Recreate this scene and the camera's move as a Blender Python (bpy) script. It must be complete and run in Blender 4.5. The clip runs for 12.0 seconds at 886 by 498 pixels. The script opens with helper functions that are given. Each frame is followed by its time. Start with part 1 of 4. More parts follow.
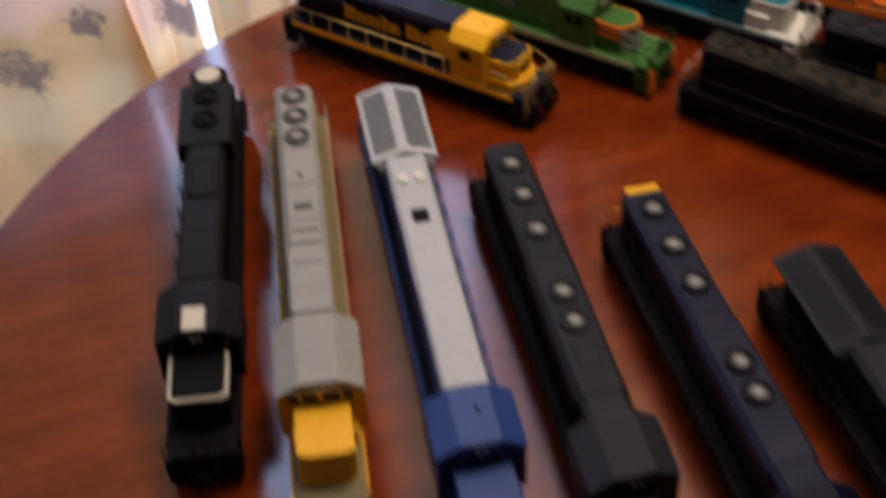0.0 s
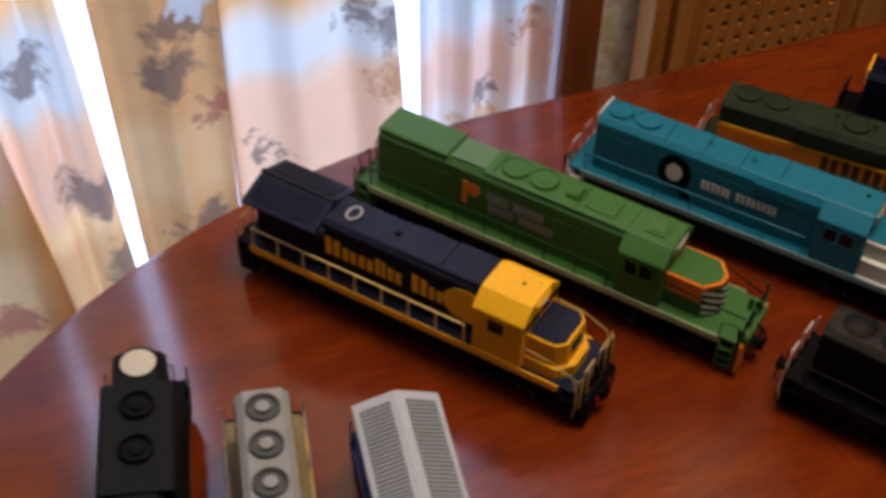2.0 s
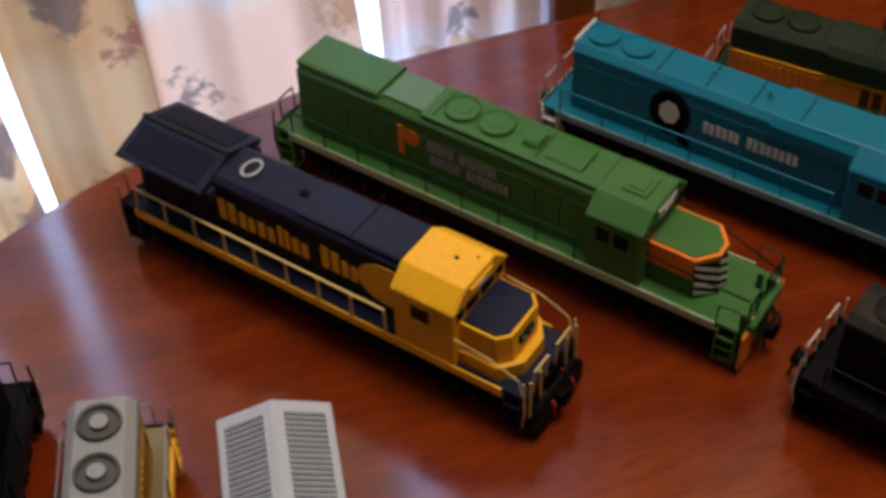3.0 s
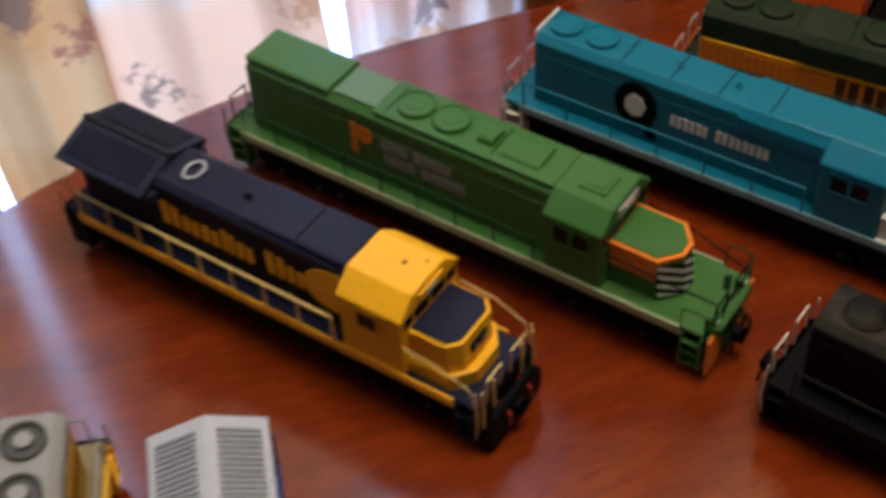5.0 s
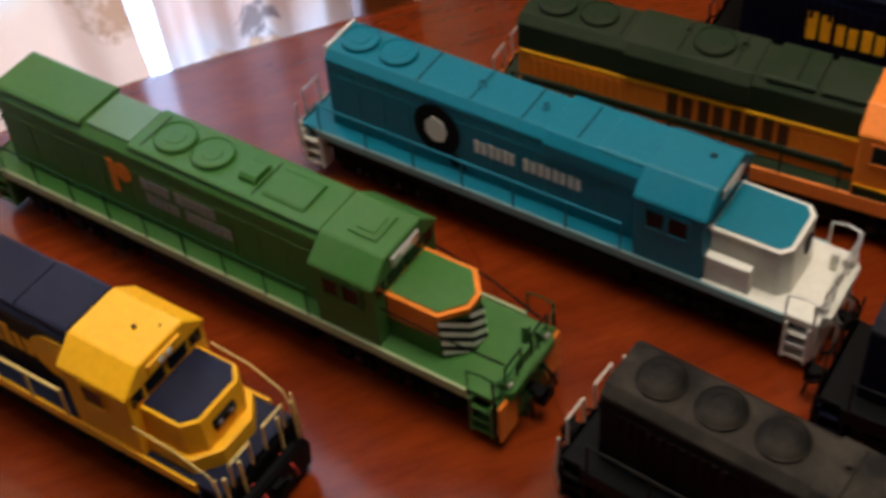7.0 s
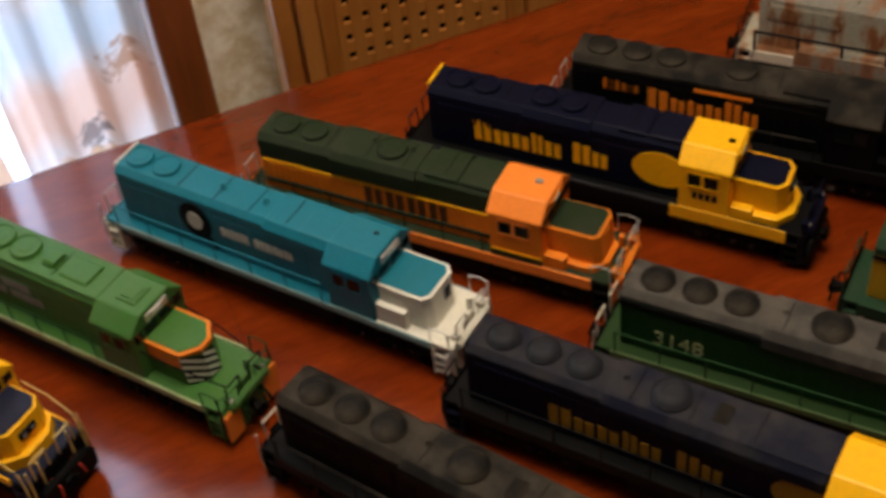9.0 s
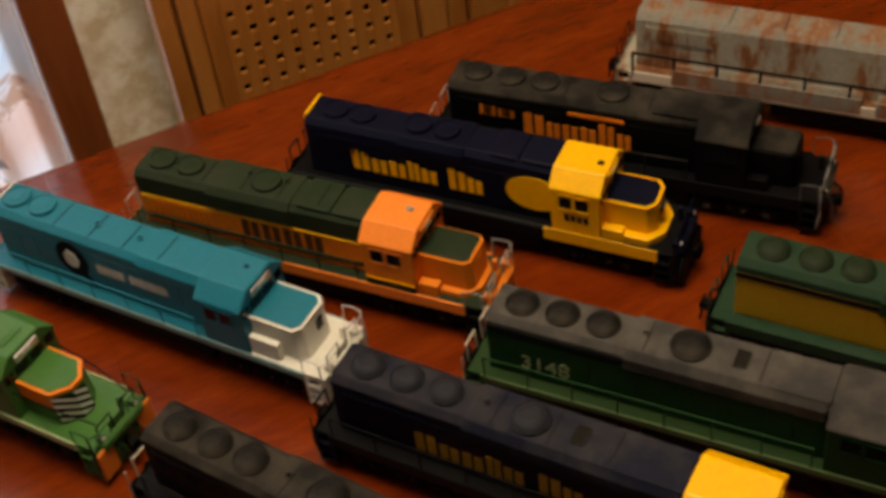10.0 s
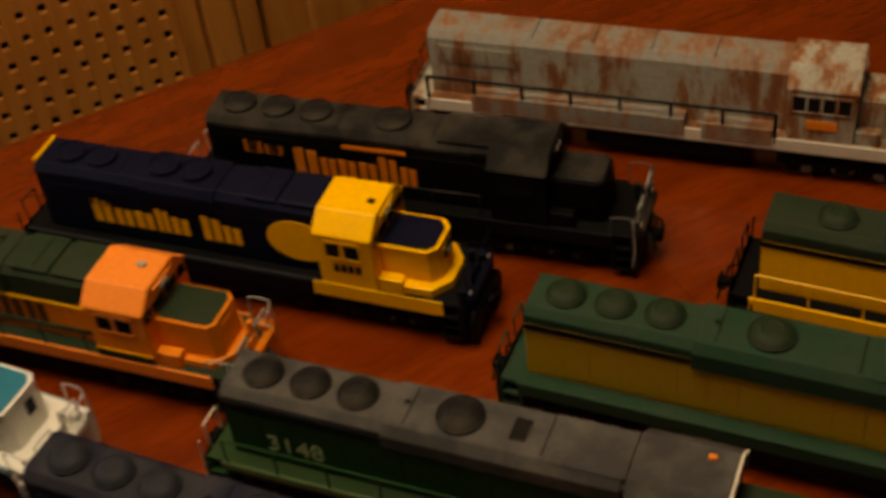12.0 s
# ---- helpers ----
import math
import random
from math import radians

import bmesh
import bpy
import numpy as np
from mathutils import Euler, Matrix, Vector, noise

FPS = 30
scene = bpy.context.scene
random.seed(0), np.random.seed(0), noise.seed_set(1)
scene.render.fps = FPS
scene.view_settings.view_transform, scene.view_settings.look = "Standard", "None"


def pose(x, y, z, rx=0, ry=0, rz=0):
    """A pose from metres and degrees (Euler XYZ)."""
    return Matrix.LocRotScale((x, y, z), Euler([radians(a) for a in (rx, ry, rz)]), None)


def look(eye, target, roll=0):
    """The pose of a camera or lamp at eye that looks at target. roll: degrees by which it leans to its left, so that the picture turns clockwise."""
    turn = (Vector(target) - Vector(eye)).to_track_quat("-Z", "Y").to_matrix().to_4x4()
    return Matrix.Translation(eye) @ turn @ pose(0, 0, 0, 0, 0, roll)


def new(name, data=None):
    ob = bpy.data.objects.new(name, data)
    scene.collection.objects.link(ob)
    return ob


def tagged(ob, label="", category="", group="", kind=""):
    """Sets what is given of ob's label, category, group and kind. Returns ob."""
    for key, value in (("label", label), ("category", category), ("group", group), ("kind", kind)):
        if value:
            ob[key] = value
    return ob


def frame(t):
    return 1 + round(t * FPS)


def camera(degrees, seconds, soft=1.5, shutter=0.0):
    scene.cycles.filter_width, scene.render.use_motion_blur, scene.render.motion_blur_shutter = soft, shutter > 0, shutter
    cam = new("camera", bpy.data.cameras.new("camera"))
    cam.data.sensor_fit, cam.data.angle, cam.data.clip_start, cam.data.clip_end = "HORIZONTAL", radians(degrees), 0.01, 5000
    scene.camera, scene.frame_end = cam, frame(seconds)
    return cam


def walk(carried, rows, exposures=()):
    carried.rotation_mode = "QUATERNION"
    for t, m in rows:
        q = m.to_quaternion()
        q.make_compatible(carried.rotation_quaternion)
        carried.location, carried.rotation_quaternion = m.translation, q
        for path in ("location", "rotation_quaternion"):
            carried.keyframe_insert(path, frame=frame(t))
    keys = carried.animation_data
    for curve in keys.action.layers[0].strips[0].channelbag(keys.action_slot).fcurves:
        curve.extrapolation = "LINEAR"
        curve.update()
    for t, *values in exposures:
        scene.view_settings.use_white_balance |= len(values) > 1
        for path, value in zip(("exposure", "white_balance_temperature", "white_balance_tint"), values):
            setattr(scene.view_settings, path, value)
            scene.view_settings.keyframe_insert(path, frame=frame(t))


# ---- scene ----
cam = camera(35.0, 12.0, soft=3.8, shutter=0.5)
PATH = [
    (0, (0.3813, -0.6515, 0.5172), (0.1628, -0.3536, 0.1804), -3.09),
    (0.2, (0.3318, -0.6260, 0.5168), (0.1126, -0.3248, 0.1834), -1.83),
    (0.5, (0.2636, -0.5850, 0.5106), (0.0595, -0.2769, 0.1738), 0.39),
    (1, (0.2003, -0.5193, 0.5091), (0.0125, -0.2092, 0.1648), 2.79),
    (1.5, (0.1897, -0.4673, 0.5054), (-0.0025, -0.1662, 0.1555), 0.97),
    (2, (0.1760, -0.4520, 0.4830), (-0.0063, -0.1402, 0.1372), 2.10),
    (2.5, (0.1781, -0.3688, 0.4285), (-0.0239, -0.0822, 0.0721), -1.46),
    (3, (0.1771, -0.3308, 0.3928), (-0.0268, -0.0480, 0.0344), -2.12),
    (4.8, (0.1833, -0.3287, 0.3874), (-0.0169, -0.0397, 0.0319), -1.81),
    (5, (0.1852, -0.3023, 0.3789), (-0.0230, -0.0256, 0.0181), -3.66),
    (5.5, (0.1704, -0.2704, 0.3486), (-0.0377, 0.0018, -0.0156), -4.00),
    (6, (0.1702, -0.2349, 0.3208), (-0.0306, 0.0379, -0.0469), -3.73),
    (6.5, (0.1962, -0.2218, 0.3314), (-0.0069, 0.0495, -0.0363), -4.54),
    (7, (0.2128, -0.2141, 0.3424), (0.0048, 0.0588, -0.0212), -5.33),
    (7.2, (0.2290, -0.2244, 0.3451), (0.0176, 0.0600, -0.0076), -5.22),
    (8.8, (0.3602, -0.2537, 0.4595), (0.1486, 0.0302, 0.1064), -7.28),
    (9, (0.3688, -0.2528, 0.4614), (0.1594, 0.0336, 0.1091), -7.14),
    (9.5, (0.3900, -0.2417, 0.4608), (0.1836, 0.0486, 0.1099), -7.58),
    (10, (0.4077, -0.2302, 0.4625), (0.2035, 0.0649, 0.1144), -7.96),
    (10.5, (0.4255, -0.2273, 0.4649), (0.2218, 0.0722, 0.1202), -8.58),
    (11, (0.4410, -0.2216, 0.4659), (0.2409, 0.0822, 0.1229), -8.42),
    (11.5, (0.4334, -0.1822, 0.4284), (0.2380, 0.1277, 0.0881), -7.89),
    (12, (0.4322, -0.1413, 0.3859), (0.2415, 0.1780, 0.0518), -7.74),
]
walk(cam, [(t, look(eye, target, roll)) for t, eye, target, roll in PATH],
     exposures=[(0.0, -0.15, 6250, 18), (1.5, -0.22, 6350, 18), (3.0, -0.30, 5950, 17), (5.5, -0.02, 5950, 14), (9.5, 0.05, 6900, 11), (12.0, -0.22, 8400, 12)])

# ---------------------------------------------------------------- world and light
# The wall behind the table runs along WALL; places on it are given as (along, out, height).
WALL_ANGLE = radians(54)
ALONG = Vector((math.cos(WALL_ANGLE), math.sin(WALL_ANGLE), 0))
OUT = Vector((-math.sin(WALL_ANGLE), math.cos(WALL_ANGLE), 0))
FLOOR_Z, CEILING_Z = -0.75, 1.70


def W(s, n, z):
    return ALONG * s + OUT * n + Vector((0, 0, z))


world = bpy.data.worlds.new("world")
scene.world = world
world.use_nodes = True
sky = world.node_tree.nodes.new("ShaderNodeTexSky")
sky.sky_type, sky.sun_disc = "NISHITA", False
sky.sun_elevation, sky.sun_rotation = radians(40), radians(300)
world.node_tree.links.new(sky.outputs[0], world.node_tree.nodes["Background"].inputs[0])
world.node_tree.nodes["Background"].inputs[1].default_value = 0.10


def window_light(name, eye, target, width, height, watts, colour):
    data = bpy.data.lights.new(name, "AREA")
    data.shape, data.size, data.size_y, data.energy, data.color = "RECTANGLE", width, height, watts, colour
    ob = new(name, data)
    ob.matrix_world = look(eye, target)
    return ob


# Daylight through the curtained window.
window_light("window_daylight", W(-0.40, 0.62, 0.55), W(-0.30, 0.0, 0.0), 1.5, 1.5, 3.6, (0.95, 0.97, 1.0))
# Unseen lamp, added over the table for the warm light from above.
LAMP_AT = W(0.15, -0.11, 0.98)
lamp = bpy.data.lights.new("added_lamp_light", "AREA")
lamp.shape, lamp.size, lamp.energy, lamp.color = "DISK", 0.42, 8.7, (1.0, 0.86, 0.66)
new("added_lamp_light", lamp).matrix_world = look(LAMP_AT, LAMP_AT - Vector((0, 0, 1)))

# ---------------------------------------------------------------- materials


def nodes_of(mat):
    mat.use_nodes = True
    nt = mat.node_tree
    return nt, nt.nodes["Principled BSDF"]


def mix_rgb(nt, fac, a, b):
    n = nt.nodes.new("ShaderNodeMix")
    n.data_type = "RGBA"
    for sock, val in ((n.inputs[0], fac), (n.inputs[6], a), (n.inputs[7], b)):
        if isinstance(val, bpy.types.NodeSocket):
            nt.links.new(val, sock)
        else:
            sock.default_value = val if not isinstance(val, tuple) else (*val, 1)
    return n.outputs[2]


def noise_of(nt, coords, scale, detail=4.0, rough=0.6, stretch=(1, 1, 1)):
    m = nt.nodes.new("ShaderNodeMapping")
    m.inputs["Scale"].default_value = stretch
    nt.links.new(coords, m.inputs[0])
    n = nt.nodes.new("ShaderNodeTexNoise")
    n.inputs["Scale"].default_value, n.inputs["Detail"].default_value, n.inputs["Roughness"].default_value = scale, detail, rough
    nt.links.new(m.outputs[0], n.inputs["Vector"])
    return n.outputs["Fac"]


def ramp(nt, fac, lo, hi, a=0.0, b=1.0):
    n = nt.nodes.new("ShaderNodeMapRange")
    n.inputs[1].default_value, n.inputs[2].default_value, n.inputs[3].default_value, n.inputs[4].default_value = lo, hi, a, b
    nt.links.new(fac, n.inputs[0])
    return n.outputs[0]


def coords_of(nt, kind="Object"):
    return nt.nodes.new("ShaderNodeTexCoord").outputs[kind]


def bump(nt, bsdf, height, strength, distance):
    b = nt.nodes.new("ShaderNodeBump")
    b.inputs["Strength"].default_value, b.inputs["Distance"].default_value = strength, distance
    nt.links.new(height, b.inputs["Height"])
    nt.links.new(b.outputs[0], bsdf.inputs["Normal"])


PAINTS = {}


def paint(name, colour, rough=0.45, dust=0.15, dust_colour=None, metal=0.0):
    """Model paint on moulded plastic, with handling wear and a little dust."""
    dust_colour = dust_colour or tuple(0.6 * c + 0.014 for c in colour)
    if name in PAINTS:
        return PAINTS[name]
    mat = bpy.data.materials.new(name)
    nt, bsdf = nodes_of(mat)
    co = coords_of(nt)
    coarse, fine = noise_of(nt, co, 45.0), noise_of(nt, co, 420.0, 3.0)
    shade = mix_rgb(nt, ramp(nt, fine, 0.3, 0.7), tuple(c * 0.93 for c in colour), tuple(min(1, c * 1.05) for c in colour))
    col = mix_rgb(nt, ramp(nt, coarse, 0.42, 0.72, 0.0, dust), shade, dust_colour)
    nt.links.new(col, bsdf.inputs["Base Color"])
    nt.links.new(ramp(nt, coarse, 0.3, 0.7, rough - 0.08, rough + 0.12), bsdf.inputs["Roughness"])
    bsdf.inputs["Metallic"].default_value = metal
    bsdf.inputs["Specular IOR Level"].default_value = 0.30 if max(colour) > 0.05 else 0.09
    bump(nt, bsdf, fine, 0.12, 0.0004)
    PAINTS[name] = mat
    return mat


def rust_paint(name, base, amount=1.0):
    mat = bpy.data.materials.new(name)
    nt, bsdf = nodes_of(mat)
    co = coords_of(nt)
    streak = noise_of(nt, co, 120.0, 6.0, 0.68, (1.0, 0.5, 0.22))
    patch = noise_of(nt, co, 55.0, 4.0, 0.6, (1.0, 0.6, 0.45))
    fine = noise_of(nt, co, 500.0)
    worn = mix_rgb(nt, ramp(nt, fine, 0.3, 0.7), tuple(c * 0.75 for c in base), base)
    brown = mix_rgb(nt, ramp(nt, streak, 0.35, 0.7), (0.36, 0.13, 0.03), (0.11, 0.04, 0.016))
    fac = nt.nodes.new("ShaderNodeMath")
    fac.operation = "MULTIPLY"
    nt.links.new(ramp(nt, streak, 0.43, 0.52), fac.inputs[0])
    nt.links.new(ramp(nt, patch, 0.38, 0.48, 0.0, amount), fac.inputs[1])
    nt.links.new(mix_rgb(nt, fac.outputs[0], worn, brown), bsdf.inputs["Base Color"])
    bsdf.inputs["Roughness"].default_value = 0.8
    bump(nt, bsdf, fine, 0.2, 0.0004)
    PAINTS[name] = mat
    return mat


def wood(name, dark, light, rough, scale, stretch, gloss=0.0, spaces="Object", fine=0.0):
    mat = bpy.data.materials.new(name)
    nt, bsdf = nodes_of(mat)
    co = coords_of(nt, spaces)
    grain = noise_of(nt, co, scale, 6.0, 0.62, stretch)
    broad = noise_of(nt, co, scale * 0.18, 3.0, 0.5, stretch)
    a = mix_rgb(nt, ramp(nt, grain, 0.36, 0.66), dark, light)
    col = mix_rgb(nt, ramp(nt, broad, 0.35, 0.68, 0.0, 0.4), a, tuple(c * 0.55 for c in dark))
    if fine:
        # Fine dark pores along the grain, in wandering bands.
        pores = noise_of(nt, co, scale * 5.0, 5.0, 0.7, stretch)
        figure = noise_of(nt, co, scale * 0.5, 5.0, 0.7, (0.6, 1.0, 1.0))
        col = mix_rgb(nt, ramp(nt, pores, 0.46, 0.70, 0.0, fine), col, tuple(c * 0.45 for c in dark))
        col = mix_rgb(nt, ramp(nt, figure, 0.50, 0.62, 0.0, fine * 0.7), col, tuple(c * 0.6 for c in dark))
    nt.links.new(col, bsdf.inputs["Base Color"])
    smear = noise_of(nt, co, 14.0, 3.0)
    nt.links.new(ramp(nt, smear, 0.3, 0.75, rough, rough + 0.14), bsdf.inputs["Roughness"])
    bsdf.inputs["Coat Weight"].default_value = gloss
    bsdf.inputs["Coat Roughness"].default_value = 0.13
    bump(nt, bsdf, grain, 0.10, 0.0006)
    return mat


def plain(name, colour, rough=0.6, vary=0.1, scale=30.0, metal=0.0):
    mat = bpy.data.materials.new(name)
    nt, bsdf = nodes_of(mat)
    n = noise_of(nt, coords_of(nt), scale)
    nt.links.new(mix_rgb(nt, ramp(nt, n, 0.3, 0.7), tuple(c * (1 - vary) for c in colour), tuple(min(1, c * (1 + vary)) for c in colour)), bsdf.inputs["Base Color"])
    bsdf.inputs["Roughness"].default_value, bsdf.inputs["Metallic"].default_value = rough, metal
    return mat


TABLE_WOOD = wood("mahogany_varnish", (0.150, 0.0190, 0.0022), (0.250, 0.037, 0.0040), 0.13, 44.0, (0.30, 1.3, 1.0), 0.5, "Object", 0.5)
CABINET_WOOD = wood("oak_stain", (0.42, 0.14, 0.022), (0.64, 0.26, 0.055), 0.38, 40.0, (1.5, 1.5, 0.18), 0.2)
POST_WOOD = wood("red_brown_wood", (0.20, 0.050, 0.010), (0.34, 0.095, 0.020), 0.35, 40.0, (1.5, 1.5, 0.15), 0.2)
FLOOR_WOOD = wood("floor_boards", (0.10, 0.045, 0.02), (0.22, 0.11, 0.05), 0.4, 12.0, (0.2, 1.4, 1.0))
WALL_PAINT = plain("wall_plaster", (0.10, 0.07, 0.05), 0.8)
CEILING_PAINT = plain("ceiling_white", (0.62, 0.58, 0.52), 0.9, 0.04)
INSIDE_SHADE = plain("inside_shade", (0.012, 0.008, 0.006), 0.9)
GLASS = bpy.data.materials.new("cab_glass")
_, gb = nodes_of(GLASS)
gb.inputs["Base Color"].default_value, gb.inputs["Roughness"].default_value = (0.008, 0.009, 0.010, 1), 0.12
gb.inputs["Specular IOR Level"].default_value = 0.22


def wallpaper():
    mat = bpy.data.materials.new("patterned_wallpaper")
    nt, bsdf = nodes_of(mat)
    co = coords_of(nt)
    a, b = noise_of(nt, co, 60.0, 5.0, 0.65), noise_of(nt, co, 28.0, 3.0, 0.6, (1, 1, 0.5))
    col = mix_rgb(nt, ramp(nt, a, 0.40, 0.60), (0.70, 0.59, 0.36), (0.96, 0.92, 0.76))
    col = mix_rgb(nt, ramp(nt, b, 0.48, 0.66, 0.0, 0.6), col, (0.68, 0.58, 0.40))
    nt.links.new(col, bsdf.inputs["Base Color"])
    bsdf.inputs["Roughness"].default_value = 0.7
    return mat


def curtain_cloth(name, base, bands, prints, thin=0.55):
    """Thin printed cloth that daylight shines through. bands: (height from, to, colour); prints: (along, height, size, colour)."""
    mat = bpy.data.materials.new(name)
    nt, bsdf = nodes_of(mat)
    co = coords_of(nt, "UV")
    sep = nt.nodes.new("ShaderNodeSeparateXYZ")
    nt.links.new(co, sep.inputs[0])
    weave = noise_of(nt, co, 900.0, 2.0)
    blot = noise_of(nt, co, 34.0, 4.0, 0.6)
    col = mix_rgb(nt, ramp(nt, blot, 0.35, 0.7), base, tuple(min(1, c * 1.18) for c in base))

    def math_node(op, a, b):
        n = nt.nodes.new("ShaderNodeMath")
        n.operation = op
        for sock, val in zip(n.inputs, (a, b)):
            if isinstance(val, bpy.types.NodeSocket):
                nt.links.new(val, sock)
            else:
                sock.default_value = val
        return n.outputs[0]

    height = math_node("ADD", sep.outputs[1], math_node("MULTIPLY", math_node("SUBTRACT", blot, 0.5), 0.02))
    for lo, hi, colour in bands:
        f = math_node("MULTIPLY", ramp(nt, height, lo - 0.010, lo + 0.010), ramp(nt, height, hi - 0.010, hi + 0.010, 1.0, 0.0))
        f = math_node("MULTIPLY", f, 0.75)
        col = mix_rgb(nt, f, col, colour)
    warp = nt.nodes.new("ShaderNodeTexNoise")
    warp.inputs["Scale"].default_value, warp.inputs["Detail"].default_value = 130.0, 2.0
    nt.links.new(co, warp.inputs["Vector"])
    sub = nt.nodes.new("ShaderNodeVectorMath")
    sub.operation = "SUBTRACT"
    nt.links.new(warp.outputs["Color"], sub.inputs[0])
    sub.inputs[1].default_value = (0.5, 0.5, 0.5)
    sca = nt.nodes.new("ShaderNodeVectorMath")
    sca.operation = "SCALE"
    nt.links.new(sub.outputs[0], sca.inputs[0])
    sca.inputs["Scale"].default_value = 0.030
    add = nt.nodes.new("ShaderNodeVectorMath")
    nt.links.new(co, add.inputs[0])
    nt.links.new(sca.outputs[0], add.inputs[1])
    for s, z, size, colour in prints:
        d = nt.nodes.new("ShaderNodeVectorMath")
        d.operation = "DISTANCE"
        nt.links.new(add.outputs[0], d.inputs[0])
        d.inputs[1].default_value = (s, z, 0.0)
        d2 = math_node("ADD", d.outputs["Value"], math_node("MULTIPLY", math_node("SUBTRACT", blot, 0.5), 0.05))
        col = mix_rgb(nt, ramp(nt, d2, size * 0.22, size * 0.44, 0.75, 0.0), col, colour)
    nt.links.new(col, bsdf.inputs["Base Color"])
    bsdf.inputs["Roughness"].default_value = 0.75
    tr = nt.nodes.new("ShaderNodeBsdfTranslucent")
    nt.links.new(col, tr.inputs[0])
    mixs = nt.nodes.new("ShaderNodeMixShader")
    mixs.inputs[0].default_value = thin
    nt.links.new(bsdf.outputs[0], mixs.inputs[1])
    nt.links.new(tr.outputs[0], mixs.inputs[2])
    nt.links.new(mixs.outputs[0], nt.nodes["Material Output"].inputs[0])
    bump(nt, bsdf, weave, 0.15, 0.0005)
    return mat


# ---------------------------------------------------------------- mesh helpers


def finish(bm, name, mat, smooth=None):
    bmesh.ops.recalc_face_normals(bm, faces=bm.faces)
    me = bpy.data.meshes.new(name)
    bm.to_mesh(me)
    bm.free()
    me.materials.append(mat)
    if smooth is not None:
        me.shade_smooth()
        me.set_sharp_from_angle(angle=radians(smooth))
    return me


def part(name, bm, mat, parent, label="", smooth=None):
    ob = new(name, finish(bm, name, mat, smooth))
    ob.parent = parent
    if label:
        tagged(ob, label)
    return ob


def shared(name, mesh, parent, m):
    ob = new(name, mesh)
    ob.parent = parent
    ob.matrix_basis = m
    return ob


def thing(name, label, category, m=None, group="", kind=""):
    ob = new(name)
    ob.empty_display_size = 0.02
    if m is not None:
        ob.matrix_world = m
    return tagged(ob, label, category, group, kind)


def box(x0, x1, y0, y1, z0, z1, bevel=0.0, bm=None):
    own = bm is None
    bm = bm or bmesh.new()
    made = bmesh.ops.create_cube(bm, size=1.0, matrix=Matrix.LocRotScale(((x0 + x1) / 2, (y0 + y1) / 2, (z0 + z1) / 2), None, (abs(x1 - x0), abs(y1 - y0), abs(z1 - z0))))
    if bevel and own:
        bmesh.ops.bevel(bm, geom=bm.edges[:], offset=bevel, segments=2, affect="EDGES", profile=0.5)
    return bm


def prism_x(profile, x0, x1, bevel=0.0, bm=None):
    """A (y, z) profile pulled along x."""
    bm = bm or bmesh.new()
    a = [bm.verts.new((x0, y, z)) for y, z in profile]
    b = [bm.verts.new((x1, y, z)) for y, z in profile]
    bm.faces.new(a)
    bm.faces.new(b[::-1])
    for i in range(len(a)):
        j = (i + 1) % len(a)
        bm.faces.new((a[i], b[i], b[j], a[j]))
    if bevel:
        bmesh.ops.bevel(bm, geom=bm.edges[:], offset=bevel, segments=1, affect="EDGES", profile=0.5)
    return bm


def prism_z(outline, z0, z1, bm=None, bevel=0.0):
    bm = bm or bmesh.new()
    a = [bm.verts.new((x, y, z0)) for x, y in outline]
    b = [bm.verts.new((x, y, z1)) for x, y in outline]
    bm.faces.new(a)
    bm.faces.new(b[::-1])
    for i in range(len(a)):
        j = (i + 1) % len(a)
        bm.faces.new((a[i], b[i], b[j], a[j]))
    if bevel:
        bmesh.ops.bevel(bm, geom=bm.edges[:], offset=bevel, segments=2, affect="EDGES", profile=0.5)
    return bm


def rod(points, r, bm=None, seg=6):
    """A round bar through points."""
    bm = bm or bmesh.new()
    for a, b in zip(points, points[1:]):
        a, b = Vector(a), Vector(b)
        d = b - a
        m = Matrix.Translation((a + b) / 2) @ d.to_track_quat("Z", "Y").to_matrix().to_4x4()
        bmesh.ops.create_cone(bm, cap_ends=True, segments=seg, radius1=r, radius2=r, depth=d.length + r, matrix=m)
    return bm


def lathe(profile, seg=20, bm=None, centre=(0, 0, 0)):
    """(radius, z) profile turned round z."""
    bm = bm or bmesh.new()
    rings = []
    for r, z in profile:
        if r < 1e-6:
            rings.append([bm.verts.new((centre[0], centre[1], centre[2] + z))])
        else:
            rings.append([bm.verts.new((centre[0] + r * math.cos(2 * math.pi * i / seg), centre[1] + r * math.sin(2 * math.pi * i / seg), centre[2] + z)) for i in range(seg)])
    for p, q in zip(rings, rings[1:]):
        for i in range(seg):
            j = (i + 1) % seg
            f = [p[i % len(p)], p[j % len(p)], q[j % len(q)], q[i % len(q)]]
            f = list(dict.fromkeys(f))
            if len(f) > 2:
                bm.faces.new(f)
    return bm


# ---------------------------------------------------------------- the room


def slab(name, corners, thickness_dir, mat, label, category):
    """A wall, floor or ceiling from four corners and a thickness vector."""
    bm = bmesh.new()
    a = [bm.verts.new(c) for c in corners]
    b = [bm.verts.new(Vector(c) + Vector(thickness_dir)) for c in corners]
    bm.faces.new(a)
    bm.faces.new(b[::-1])
    for i in range(4):
        bm.faces.new((a[i], b[i], b[(i + 1) % 4], a[(i + 1) % 4]))
    ob = new(name, finish(bm, name, mat))
    return tagged(ob, label, category, "", "structure")


